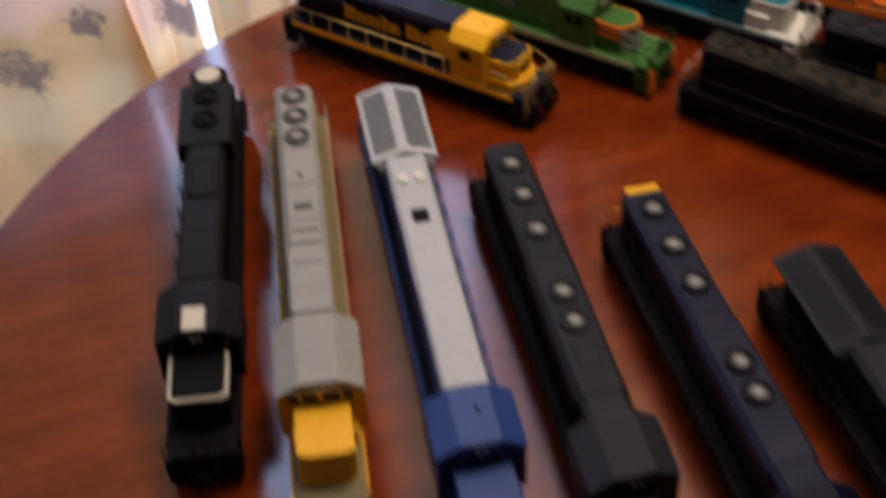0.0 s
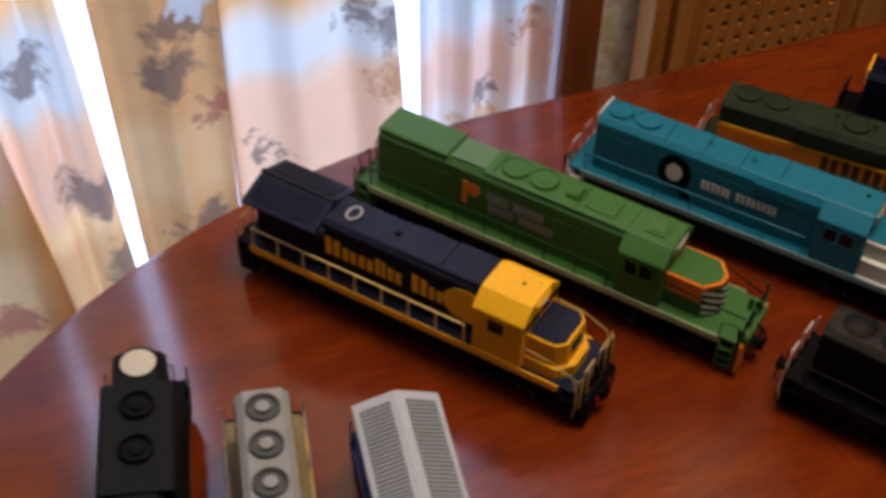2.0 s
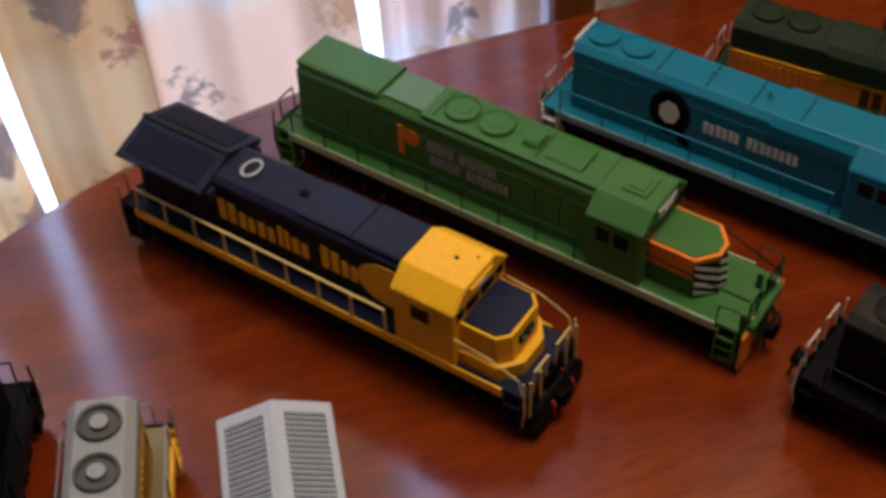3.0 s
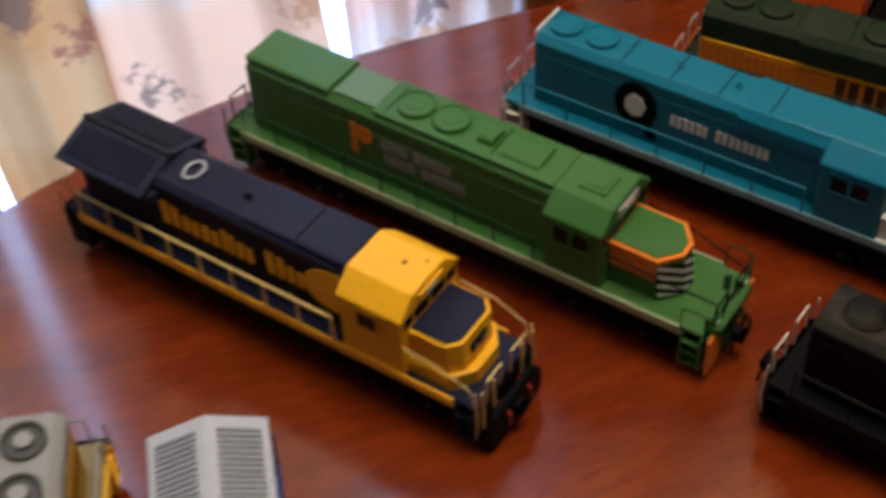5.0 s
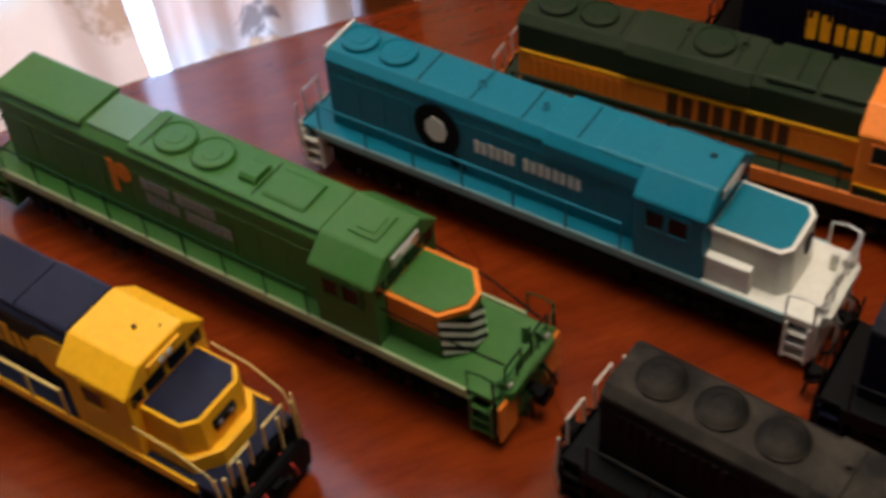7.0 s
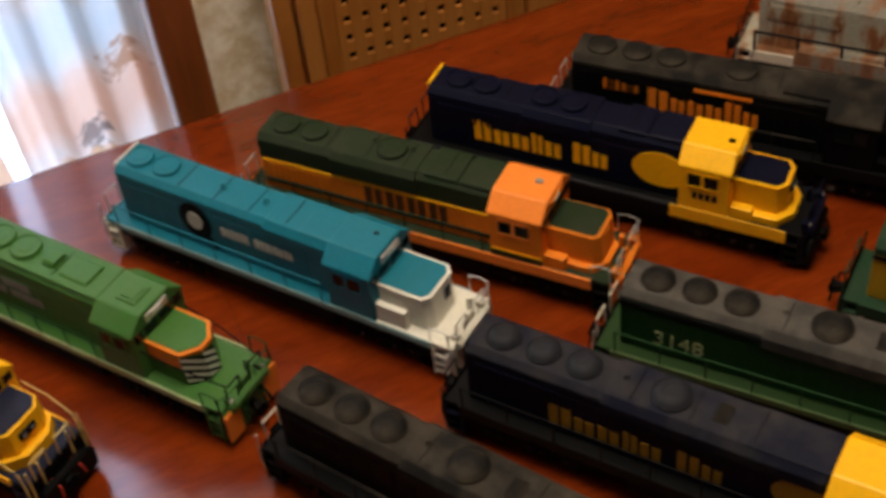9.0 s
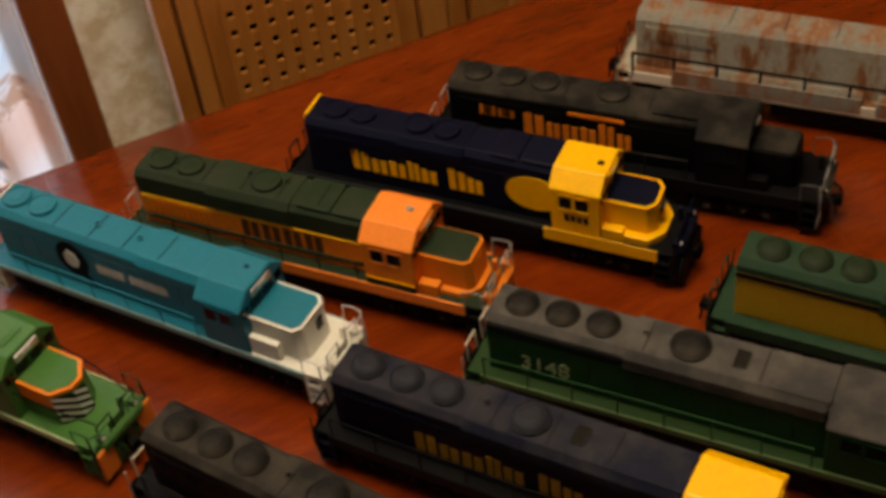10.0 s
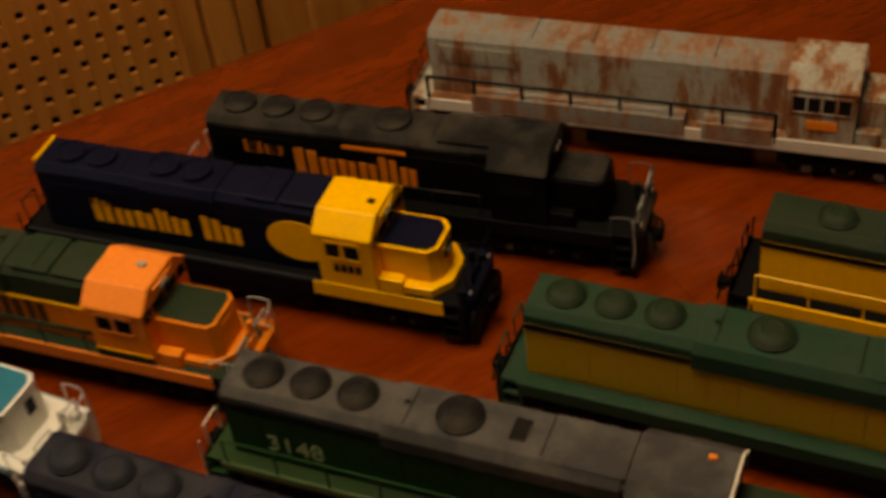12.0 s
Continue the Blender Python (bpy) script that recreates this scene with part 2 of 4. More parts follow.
S0, S1, N0, N1 = -2.0, 2.4, -2.2, 0.24
slab("floor", [W(S0, N0, FLOOR_Z), W(S1, N0, FLOOR_Z), W(S1, 0.7, FLOOR_Z), W(S0, 0.7, FLOOR_Z)], (0, 0, -0.05), FLOOR_WOOD, "dark wooden floor under the table", "floor")
slab("ceiling", [W(S0, N0, CEILING_Z), W(S1, N0, CEILING_Z), W(S1, N1, CEILING_Z), W(S0, N1, CEILING_Z)], (0, 0, 0.05), CEILING_PAINT, "plain white ceiling of the dining room", "ceiling")
WIN = (-1.15, 0.09, -0.45, 1.25)


def wall_with_opening(name, n, depth, win, mat, label):
    s0, s1, z0, z1 = win
    bm = bmesh.new()
    for a, b, lo, hi in ((S0, s0, FLOOR_Z, CEILING_Z), (s1, S1, FLOOR_Z, CEILING_Z), (s0, s1, FLOOR_Z, z0), (s0, s1, z1, CEILING_Z)):
        vs = [bm.verts.new(W(s, m, z)) for m in (n, n + depth) for s, z in ((a, lo), (b, lo), (b, hi), (a, hi))]
        for f in ((0, 1, 2, 3), (7, 6, 5, 4), (0, 4, 5, 1), (1, 5, 6, 2), (2, 6, 7, 3), (3, 7, 4, 0)):
            bm.faces.new([vs[i] for i in f])
    ob = new(name, finish(bm, name, mat))
    return tagged(ob, label, "wall", "", "structure")


wall_with_opening("wall_north", N1, 0.12, WIN, wallpaper(), "cream patterned wallpaper wall with the curtained window")
slab("wall_south", [W(S0, N0, FLOOR_Z), W(S1, N0, FLOOR_Z), W(S1, N0, CEILING_Z), W(S0, N0, CEILING_Z)], OUT * -0.1, WALL_PAINT, "plain plaster wall across from the window", "wall")
slab("wall_east", [W(S1, N0, FLOOR_Z), W(S1, N1, FLOOR_Z), W(S1, N1, CEILING_Z), W(S1, N0, CEILING_Z)], ALONG * 0.1, WALL_PAINT, "plain plaster end wall of the room", "wall")
slab("wall_west", [W(S0, N0, FLOOR_Z), W(S0, N1, FLOOR_Z), W(S0, N1, CEILING_Z), W(S0, N0, CEILING_Z)], ALONG * -0.1, WALL_PAINT, "plain plaster end wall of the room", "wall")

# Bright sky outside the window.
SKY = bpy.data.materials.new("bright_sky")
nt, bs = nodes_of(SKY)
bs.inputs["Base Color"].default_value = (0, 0, 0, 1)
bs.inputs["Emission Color"].default_value = (0.48, 0.66, 1.0, 1)
bs.inputs["Emission Strength"].default_value = 5.2
bm = bmesh.new()
bm.faces.new([bm.verts.new(W(s, 1.4, z)) for s, z in ((-3.0, -1.5), (1.6, -1.5), (1.6, 2.6), (-3.0, 2.6))])
tagged(new("backdrop", finish(bm, "backdrop", SKY)), "bright overcast sky seen through the window", "sky", "", "structure")

# Window frame in its opening.
win = thing("window_1", "painted window frame with clear panes behind the curtains", "window", Matrix.Translation(W(0, N1 + 0.06, 0)) @ Matrix.Rotation(WALL_ANGLE, 4, "Z"), "", "structure")
FRAME_PAINT = plain("window_frame_paint", (0.62, 0.58, 0.52), 0.5)
s0, s1, z0, z1 = WIN
for a, b, lo, hi in ((s0, s1, z0, z0 + 0.05), (s0, s1, z1 - 0.05, z1), (s0, s0 + 0.05, z0 + 0.05, z1 - 0.05), (s1 - 0.05, s1, z0 + 0.05, z1 - 0.05), (-0.57, -0.52, z0 + 0.05, z1 - 0.05)):
    part("window_frame", box(a, b, -0.02, 0.02, lo, hi, 0.004), FRAME_PAINT, win)

# Unseen fixture made up for that lamp: canopy, stem and a glass bowl.
fixture = thing("added_lamp", "unseen lamp with a round bowl, added over the table", "lamp", Matrix.Translation(LAMP_AT))
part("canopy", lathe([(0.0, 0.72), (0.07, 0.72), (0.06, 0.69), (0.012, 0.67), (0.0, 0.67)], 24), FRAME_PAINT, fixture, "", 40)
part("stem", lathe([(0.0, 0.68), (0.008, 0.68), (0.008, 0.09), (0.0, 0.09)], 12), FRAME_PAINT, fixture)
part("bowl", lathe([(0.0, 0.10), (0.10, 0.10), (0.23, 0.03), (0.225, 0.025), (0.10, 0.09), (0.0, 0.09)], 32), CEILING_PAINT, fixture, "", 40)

# ---------------------------------------------------------------- curtains
GOLD, PINK, BLUE, PALE = (0.66, 0.36, 0.15), (0.86, 0.52, 0.36), (0.66, 0.72, 0.74), (0.82, 0.54, 0.27)
SLATE, RUSSET, WINE = (0.15, 0.105, 0.095), (0.46, 0.20, 0.08), (0.40, 0.12, 0.09)


def curtain(cloth, top, bottom, folds, seed, depth=0.006):
    """A hanging panel. top and bottom: (from, to) along the wall at z 0.09 and -0.11; the edges run on in line."""
    rng = random.Random(seed)
    ph = [rng.uniform(0, 6.28) for _ in range(4)]
    bm = bmesh.new()
    uv = bm.loops.layers.uv.new("UVMap")
    nu, nz = 56, 30
    zs = [-0.68 + 1.98 * k / nz for k in range(nz + 1)]
    grid, places = [], {}
    for z in zs:
        f = max(-0.7, min(3.0, (z + 0.11) / 0.20))
        lo, hi = bottom[0] + (top[0] - bottom[0]) * f, bottom[1] + (top[1] - bottom[1]) * f
        row = []
        for i in range(nu + 1):
            u = i / nu
            n = 0.20 + depth * math.sin(folds * 6.283 * u + ph[0] + 0.5 * math.sin(3 * z + ph[1])) + 0.22 * depth * math.sin(2.3 * folds * 6.283 * u + ph[2] + 2 * z)
            s = lo + (hi - lo) * u + 0.0015 * math.sin(9 * z)
            v = bm.verts.new(W(s, n, z))
            places[v] = (s, z)
            row.append(v)
        grid.append(row)
    for a, b in zip(grid, grid[1:]):
        for i in range(nu):
            f = bm.faces.new((a[i], a[i + 1], b[i + 1], b[i]))
            for loop in f.loops:
                loop[uv].uv = places[loop.vert]
    ob = new("curtain", finish(bm, "curtain", cloth, 180))
    return ob


CLOTHS = (
    ("cloth_far", (0.62, 0.36, 0.15), ((0.035, 0.14, BLUE), (-0.02, 0.035, PINK), (-0.12, -0.07, PALE)), ((-0.30, 0.02, 0.035, SLATE), (-0.262, -0.125, 0.04, WINE), (-0.275, -0.035, 0.035, SLATE), (-0.33, -0.06, 0.05, SLATE)), (-0.80, -0.262), (-0.80, -0.230), 8),
    ("cloth_blue", PALE, ((0.015, 0.08, BLUE), (-0.05, 0.015, PINK), (-0.20, -0.07, GOLD)), ((-0.205, -0.040, 0.048, SLATE), (-0.190, -0.098, 0.055, SLATE), (-0.235, -0.145, 0.04, WINE), (-0.232, 0.05, 0.035, SLATE)), (-0.255, -0.2095), (-0.246, -0.1895), 2),
    ("cloth_gold", GOLD, ((-0.06, 0.0, PALE),), ((-0.150, 0.056, 0.045, SLATE), (-0.157, 0.031, 0.042, SLATE), (-0.141, 0.070, 0.028, BLUE), (-0.134, 0.001, 0.030, WINE), (-0.15, -0.085, 0.045, SLATE), (-0.115, -0.075, 0.032, SLATE)), (-0.196, -0.1300), (-0.183, -0.1252), 1.5),
    ("cloth_pink", PALE, ((0.055, 0.12, GOLD), (0.012, 0.055, BLUE), (-0.10, 0.012, PINK)), ((-0.052, 0.045, 0.030, SLATE), (-0.03, 0.03, 0.040, SLATE), (-0.027, 0.004, 0.045, RUSSET), (-0.005, -0.03, 0.035, GOLD), (-0.108, -0.038, 0.028, SLATE)), (-0.131, -0.035), (-0.126, -0.017), 2),
    ("cloth_white", (0.80, 0.68, 0.60), ((-0.03, 0.01, PINK), (0.02, 0.06, BLUE)), ((0.028, -0.030, 0.030, SLATE), (0.05, 0.01, 0.03, RUSSET), (0.02, -0.055, 0.04, GOLD), (0.045, 0.04, 0.035, BLUE)), (-0.0195, 0.068), (-0.0120, 0.070), 3),
)
for i, (cname, base, bands, prints, top, bottom, folds) in enumerate(CLOTHS):
    ob = curtain(curtain_cloth(cname, base, bands, prints, {"cloth_white": 0.48, "cloth_far": 0.25, "cloth_gold": 0.27}.get(cname, 0.42)), top, bottom, folds, 20 + i)
    tagged(ob, "thin flower-printed curtain panel lit by the window behind it", "curtain", "curtains at the window")

# ---------------------------------------------------------------- wooden post and lattice cabinet beside the window
frame_m = Matrix.Rotation(WALL_ANGLE, 4, "Z")
post = thing("window_post", "red-brown wooden post beside the curtain", "post", frame_m)
part("post_body", box(0.071, 0.095, 0.185, 0.215, FLOOR_Z, 1.35, 0.003), POST_WOOD, post)

cab = thing("lattice_cabinet", "stained wooden cabinet with a pierced lattice door panel", "cabinet", frame_m)
Y0 = 0.196
for a, b, d in ((0.138, 0.150, 0.006), (0.151, 0.162, 0.0), (0.163, 0.174, 0.004), (0.278, 0.290, 0.004), (0.291, 0.308, 0.0), (0.309, 0.322, 0.004)):
    part("stile", box(a, b, Y0 - 0.004 + d, Y0 + 0.022, FLOOR_Z + 0.05, 0.75, 0.002), CABINET_WOOD, cab)
part("rail", box(0.1745, 0.2775, Y0, Y0 + 0.02, -0.40, -0.30, 0.002), CABINET_WOOD, cab)
part("rail", box(0.1745, 0.2775, Y0, Y0 + 0.02, 0.25, 0.35, 0.002), CABINET_WOOD, cab)
# Near-black sheet stands in for the shade inside the cabinet.
part("shade_panel", box(0.1745, 0.2775, Y0 + 0.016, Y0 + 0.022, -0.30, 0.25), INSIDE_SHADE, cab)
# Pierced panel: broad crossing laths that leave small square holes.
LATH = finish(box(-0.0038, 0.0038, -0.0015, 0.0015, -0.275, 0.275, 0.0005), "lath", CABINET_WOOD)
LATH2 = finish(box(-0.0515, 0.0515, -0.0015, 0.0015, -0.0042, 0.0042, 0.0005), "lath", CABINET_WOOD)
for k in range(10):
    shared("lath", LATH, cab, Matrix.Translation((0.1745 + k * 0.01144, Y0 + 0.0049, -0.025)))
for k in range(43):
    shared("lath", LATH2, cab, Matrix.Translation((0.226, Y0 + 0.0052, -0.296 + k * 0.0128)))
body = thing("sideboard", "stained wooden panelled sideboard against the wall", "sideboard", frame_m)
part("body", box(0.324, 1.5, Y0 - 0.004, Y0 + 0.03, FLOOR_Z + 0.05, 0.75, 0.003), CABINET_WOOD, body)
for k in range(5):
    part("panel", box(0.345 + k * 0.22, 0.535 + k * 0.22, Y0 - 0.010, Y0 - 0.0045, -0.55, 0.6, 0.003), CABINET_WOOD, body)

# ---------------------------------------------------------------- the table
table = thing("dining_table", "dark red-brown varnished oval dining table", "table", frame_m)


def racetrack(grow, z_grow=0.0, seg=40):
    """Outline in (along, out): straight sides and rounded ends."""
    pts = []
    for i in range(seg + 1):
        a = math.pi / 2 + math.pi * i / seg
        pts.append(((0.445 + grow) * math.cos(a), -0.302 + (0.45 + grow) * math.sin(a)))
    for i in range(seg + 1):
        a = -math.pi / 2 + math.pi * i / seg
        pts.append((0.95 + (0.445 + grow) * math.cos(a), -0.302 + (0.45 + grow) * math.sin(a)))
    return pts


SEAMS = (0.0535, 0.3750)


def leaf_outline(k, grow, seg=40):
    """Outline of one of the three leaves of the top; grow moves its edge outwards."""
    n0, n1, g = -0.302 - 0.45 - grow, -0.302 + 0.45 + grow, 0.00004 - grow * 0.008
    if k == 0:
        arc = [((0.445 + grow) * math.cos(a), -0.302 + (0.45 + grow) * math.sin(a)) for a in (math.pi / 2 + math.pi * i / seg for i in range(seg + 1))]
        return [(SEAMS[0] - g, n1)] + arc + [(SEAMS[0] - g, n0)]
    if k == 1:
        return [(SEAMS[1] - g, n1), (SEAMS[0] + g, n1), (SEAMS[0] + g, n0), (SEAMS[1] - g, n0)]
    arc = [(0.95 + (0.445 + grow) * math.cos(a), -0.302 + (0.45 + grow) * math.sin(a)) for a in (-math.pi / 2 + math.pi * i / seg for i in range(seg + 1))]
    return [(SEAMS[1] + g, n0)] + arc + [(SEAMS[1] + g, n1)]


for k in range(3):
    bm = bmesh.new()
    rings = []
    for grow, z in ((-0.006, 0.0), (-0.002, -0.0012), (0.0, -0.004), (0.0, -0.016), (-0.004, -0.020), (-0.012, -0.022)):
        rings.append([bm.verts.new((x, y, z)) for x, y in leaf_outline(k, grow)])
    bm.faces.new(rings[0])
    bm.faces.new(rings[-1][::-1])
    for a, b in zip(rings, rings[1:]):
        for i in range(len(a)):
            j = (i + 1) % len(a)
            bm.faces.new((a[i], b[i], b[j], a[j]))
    part("tabletop_leaf", bm, TABLE_WOOD, table, "glossy red-brown varnished leaf with a rounded edge", 30)
part("apron", prism_z(racetrack(-0.09), -0.10, -0.0222), TABLE_WOOD, table)
for x, y in ((0.0, -0.02), (0.0, -0.61), (0.95, -0.02), (0.95, -0.61)):
    part("leg", lathe([(0.0, FLOOR_Z), (0.022, FLOOR_Z), (0.03, -0.5), (0.024, -0.3), (0.038, -0.16), (0.04, -0.1)], 16, None, (x, y, 0)), TABLE_WOOD, table, "", 40)

# ---------------------------------------------------------------- model locomotives
# Each one lies along its own x, nose at +x, wheels on the table.
DECK, HOOD_TOP, CAB_TOP, NOSE_TOP = 0.0215, 0.0525, 0.0540, 0.0405
HOOD_W, CAB_W, DECK_W = 0.0107, 0.0163, 0.0172
BLACK = paint("black_plastic", (0.0022, 0.0020, 0.0020), 0.65, 0.3, (0.008, 0.007, 0.006))
STEEL = plain("wheel_steel", (0.20, 0.19, 0.18), 0.4, 0.2, 300.0, 0.9)
LAMP = plain("headlight_lens", (0.75, 0.72, 0.66), 0.15, 0.05, 300.0)
SILVER = plain("silver_wire", (0.55, 0.54, 0.52), 0.35, 0.1, 300.0, 0.6)


def fan_bm(r, kind):
    """A roof fan: a low cap with a stepped rim, or an open ring with a hub."""
    if kind == "ring":
        return lathe([(r, 0), (r, 0.0014), (r * 0.92, 0.0018), (r * 0.82, 0.0014), (r * 0.78, 0.0003), (r * 0.46, 0.0003), (r * 0.44, 0.0012), (r * 0.30, 0.0015), (0, 0.0015)], 26)
    if kind == "dome":
        return lathe([(r, 0), (r, 0.0011), (r * 0.94, 0.0014), (r * 0.90, 0.0009), (r * 0.84, 0.0018), (r * 0.66, 0.0027), (r * 0.46, 0.0032), (r * 0.40, 0.0029), (0, 0.0031)], 26)
    return lathe([(r, 0), (r, 0.0015), (r * 0.94, 0.0019), (r * 0.90, 0.0014), (r * 0.5, 0.0014), (r * 0.46, 0.0017), (0, 0.0017)], 26)


def truck_bm(length):
    """A sideframe with journal boxes and springs, seen from outside (y = 0 face)."""
    bm = prism_x([(0, 0.0065), (0, 0.0125), (0.002, 0.0135), (0.0028, 0.0125), (0.0028, 0.0065), (0.002, 0.0055)], -length / 2, length / 2)
    for k in (-1, 0, 1):
        box(k * length * 0.36 - 0.0028, k * length * 0.36 + 0.0028, -0.0012, 0.001, 0.0045, 0.0105, 0, bm)
    for k in (-0.5, 0.5):
        for j in (-1, 1):
            lathe([(0.0, 0.0055), (0.0012, 0.0055), (0.0012, 0.0105), (0.0, 0.0105)], 8, bm, (k * length * 0.36 + j * 0.0016, -0.0006, 0))
    return bm


TRUCKS, FANS = {}, {}
WHEEL = finish(lathe([(0.0, -0.0014), (0.0050, -0.0014), (0.0056, -0.0010), (0.0056, 0.0003), (0.0062, 0.0007), (0.0062, 0.0014), (0.0, 0.0014)], 18), "wheel", STEEL, 40)


def word_shapes(parent, side, u0, u1, z0, z1, glyphs, mat, name="lettering"):
    """A row of plain upright bars in the place and colour of a painted name. glyphs: relative widths, heights and gaps."""
    total = sum(w + g for w, h, g in glyphs)
    k = (u1 - u0) / total
    x = u0
    y = side * (HOOD_W + 0.00032)
    for w, h, g in glyphs:
        wide, top = w * k, z0 + (z1 - z0) * h
        bm = bmesh.new()
        box(x, x + wide * 0.42, y - 0.0002, y + 0.0002, z0, top, 0, bm)
        box(x + wide * 0.58, x + wide, y - 0.0002, y + 0.0002, z0, z0 + (top - z0) * 0.94, 0, bm)
        part(name, bm, mat, parent)
        x += (w + g) * k


def oval(parent, name, mat, u, z, a, b, y, seg=24, cut=None):
    pts = [(u + a * math.cos(2 * math.pi * i / seg), z + b * math.sin(2 * math.pi * i / seg)) for i in range(seg)]
    bm = bmesh.new()
    f = [bm.verts.new((x, y - 0.00015, w)) for x, w in pts]
    g = [bm.verts.new((x, y + 0.00015, w)) for x, w in pts]
    bm.faces.new(f)
    bm.faces.new(g[::-1])
    for i in range(seg):
        j = (i + 1) % seg
        bm.faces.new((f[i], g[i], g[j], f[j]))
    return part(name, bm, mat, parent)


def locomotive(label, x, y, yaw, s, group):
    """s: ends and colours. back, rear, cab0, cab1, nose, front along the engine; side, roof, cab, nose colours."""
    C = 0.01
    back, rear, cab0, cab1, nose, front = (v * C for v in s["ends"])
    side, roof, cabc, nosec = s["side"], s["roof"], s["cab"], s.get("nosec", s["cab"])
    sill, rail = s.get("sill", side), s.get("rail", side)
    split = s.get("split", 0.0478)
    top = HOOD_TOP + s.get("lift", 0.0)
    ob = thing("model_locomotive", label, "model train", pose(x * C, y * C, 0.0, 0, 0, math.degrees(yaw)), group)

    # Running gear.
    part("underframe", box(back + 0.004, front - 0.004, -0.0145, 0.0145, 0.0125, DECK - 0.0032, 0.0006), BLACK, ob)
    wheelbase = s.get("truck", 0.040)
    if wheelbase not in TRUCKS:
        TRUCKS[wheelbase] = finish(truck_bm(wheelbase + 0.010), "sideframe", BLACK)
    for c in (back + 0.016 + wheelbase / 2, front - 0.018 - wheelbase / 2):
        truck = part("truck", box(c - wheelbase * 0.52, c + wheelbase * 0.52, -0.006, 0.006, 0.0062, 0.0108, 0.0005), BLACK, ob)
        for sd in (-1, 1):
            shared("sideframe", TRUCKS[wheelbase], truck, Matrix.Translation((c, sd * 0.0133, 0)) @ Matrix.Rotation(0 if sd < 0 else math.pi, 4, "Z"))
            for k in (-1, 0, 1):
                shared("wheel", WHEEL, truck, Matrix.Translation((c + k * wheelbase * 0.36, sd * 0.0098, 0.0062)) @ Matrix.Rotation(math.pi / 2 * sd, 4, "X"))
    mid = (back + front) / 2
    # Tank drawn long: its black also fills in shade below the sill.
    part("fuel_tank", prism_x([(-0.0150, 0.0065), (-0.0150, 0.0150), (-0.0115, 0.0180), (0.0115, 0.0180), (0.0150, 0.0150), (0.0150, 0.0065), (0.0110, 0.0035), (-0.0110, 0.0035)], mid - 0.034, mid + 0.034, 0.0006), s.get("tank", BLACK), ob)

    # Walkway, sill and end platforms.
    part("walkway", box(back, front, -DECK_W + 0.0012, DECK_W - 0.0012, DECK - 0.0020, DECK, 0.0003), s.get("deck", roof), ob)
    for sd in (-1, 1):
        part("side_sill", box(back + 0.008, front - 0.010, sd * (DECK_W - 0.0010), sd * DECK_W, DECK - s.get("sill_drop", 0.0056), DECK + 0.0004, 0.0002), sill, ob)
    for end, d in ((back, 1), (front, -1)):
        plate = part("pilot", prism_x([(-0.0150, 0.0035), (-0.0165, 0.0090), (-0.0165, DECK), (0.0165, DECK), (0.0165, 0.0090), (0.0150, 0.0035)], end, end + d * 0.0016), s.get("pilot", BLACK), ob)
        bm = box(end - d * 0.004, end + d * 0.001, -0.0016, 0.0016, 0.0100, 0.0128)
        box(end - d * 0.0072, end - d * 0.0038, -0.0030, 0.0012, 0.0094, 0.0134, 0, bm)
        box(end - d * 0.0072, end - d * 0.0060, -0.0030, 0.0030, 0.0094, 0.0134, 0, bm)
        part("coupler", bm, BLACK, ob)
        for sd in (-1, 1):
            bm = bmesh.new()
            for k in range(3):
                z = 0.0050 + k * 0.0050
                box(end + d * 0.0020, end + d * 0.0090, sd * 0.0125, sd * 0.0172, z, z + 0.0008, 0, bm)
            box(end + d * 0.0016, end + d * 0.0024, sd * 0.0122, sd * 0.0173, 0.0040, DECK - 0.0022, 0, bm)
            box(end + d * 0.0088, end + d * 0.0096, sd * 0.0122, sd * 0.0173, 0.0040, DECK - 0.0022, 0, bm)
            part("steps", bm, s.get("steps", sill), ob)
            bm = rod([(end + d * 0.0006, sd * 0.0115, DECK), (end + d * 0.0002, sd * 0.0115, DECK + 0.0105), (end + d * 0.0002, sd * 0.0030, DECK + 0.0105), (end + d * 0.0006, sd * 0.0030, DECK)], 0.0004)
            part("end_rail", bm, s.get("end_rail", rail), ob)
            part("grab_iron", rod([(end + d * 0.0016, sd * 0.0168, 0.0070), (end + d * 0.0004, sd * 0.0172, 0.0150), (end + d * 0.0012, sd * 0.0170, DECK + 0.0090)], 0.0004), s.get("end_rail", rail), ob)
            bm = rod([(end - d * 0.0004, sd * 0.0060, 0.0160), (end - d * 0.0050, sd * 0.0062, 0.0130), (end - d * 0.0056, sd * 0.0070, 0.0085)], 0.0005)
            part("air_hose", bm, s.get("hose", BLACK), ob)

    # Handrails along both walkways.
    if s.get("rails", True):
        run0, run1 = back + 0.010, cab0 - 0.004
        count = max(4, round((run1 - run0) / s.get("rail_step", 0.0205)))
        for sd in (-1, 1):
            yy = sd * (DECK_W - 0.0006)
            zt = DECK + 0.0118
            part("handrail", rod([(run0, yy, zt), (run1, yy, zt)], s.get("rail_r", 0.00042)), rail, ob)
            for k in range(count + 1):
                xx = run0 + (run1 - run0) * k / count
                part("stanchion", rod([(xx, yy, DECK - 0.002), (xx, yy, zt)], s.get("rail_r", 0.00042)), rail, ob)

    # Long hood: sides, then roof shell.
    hw = HOOD_W
    part("hood", prism_x([(-hw, DECK), (-hw, split), (hw, split), (hw, DECK)], rear, cab0, 0.0002), side, ob)
    ch = s.get("chamfer", 0.0028)
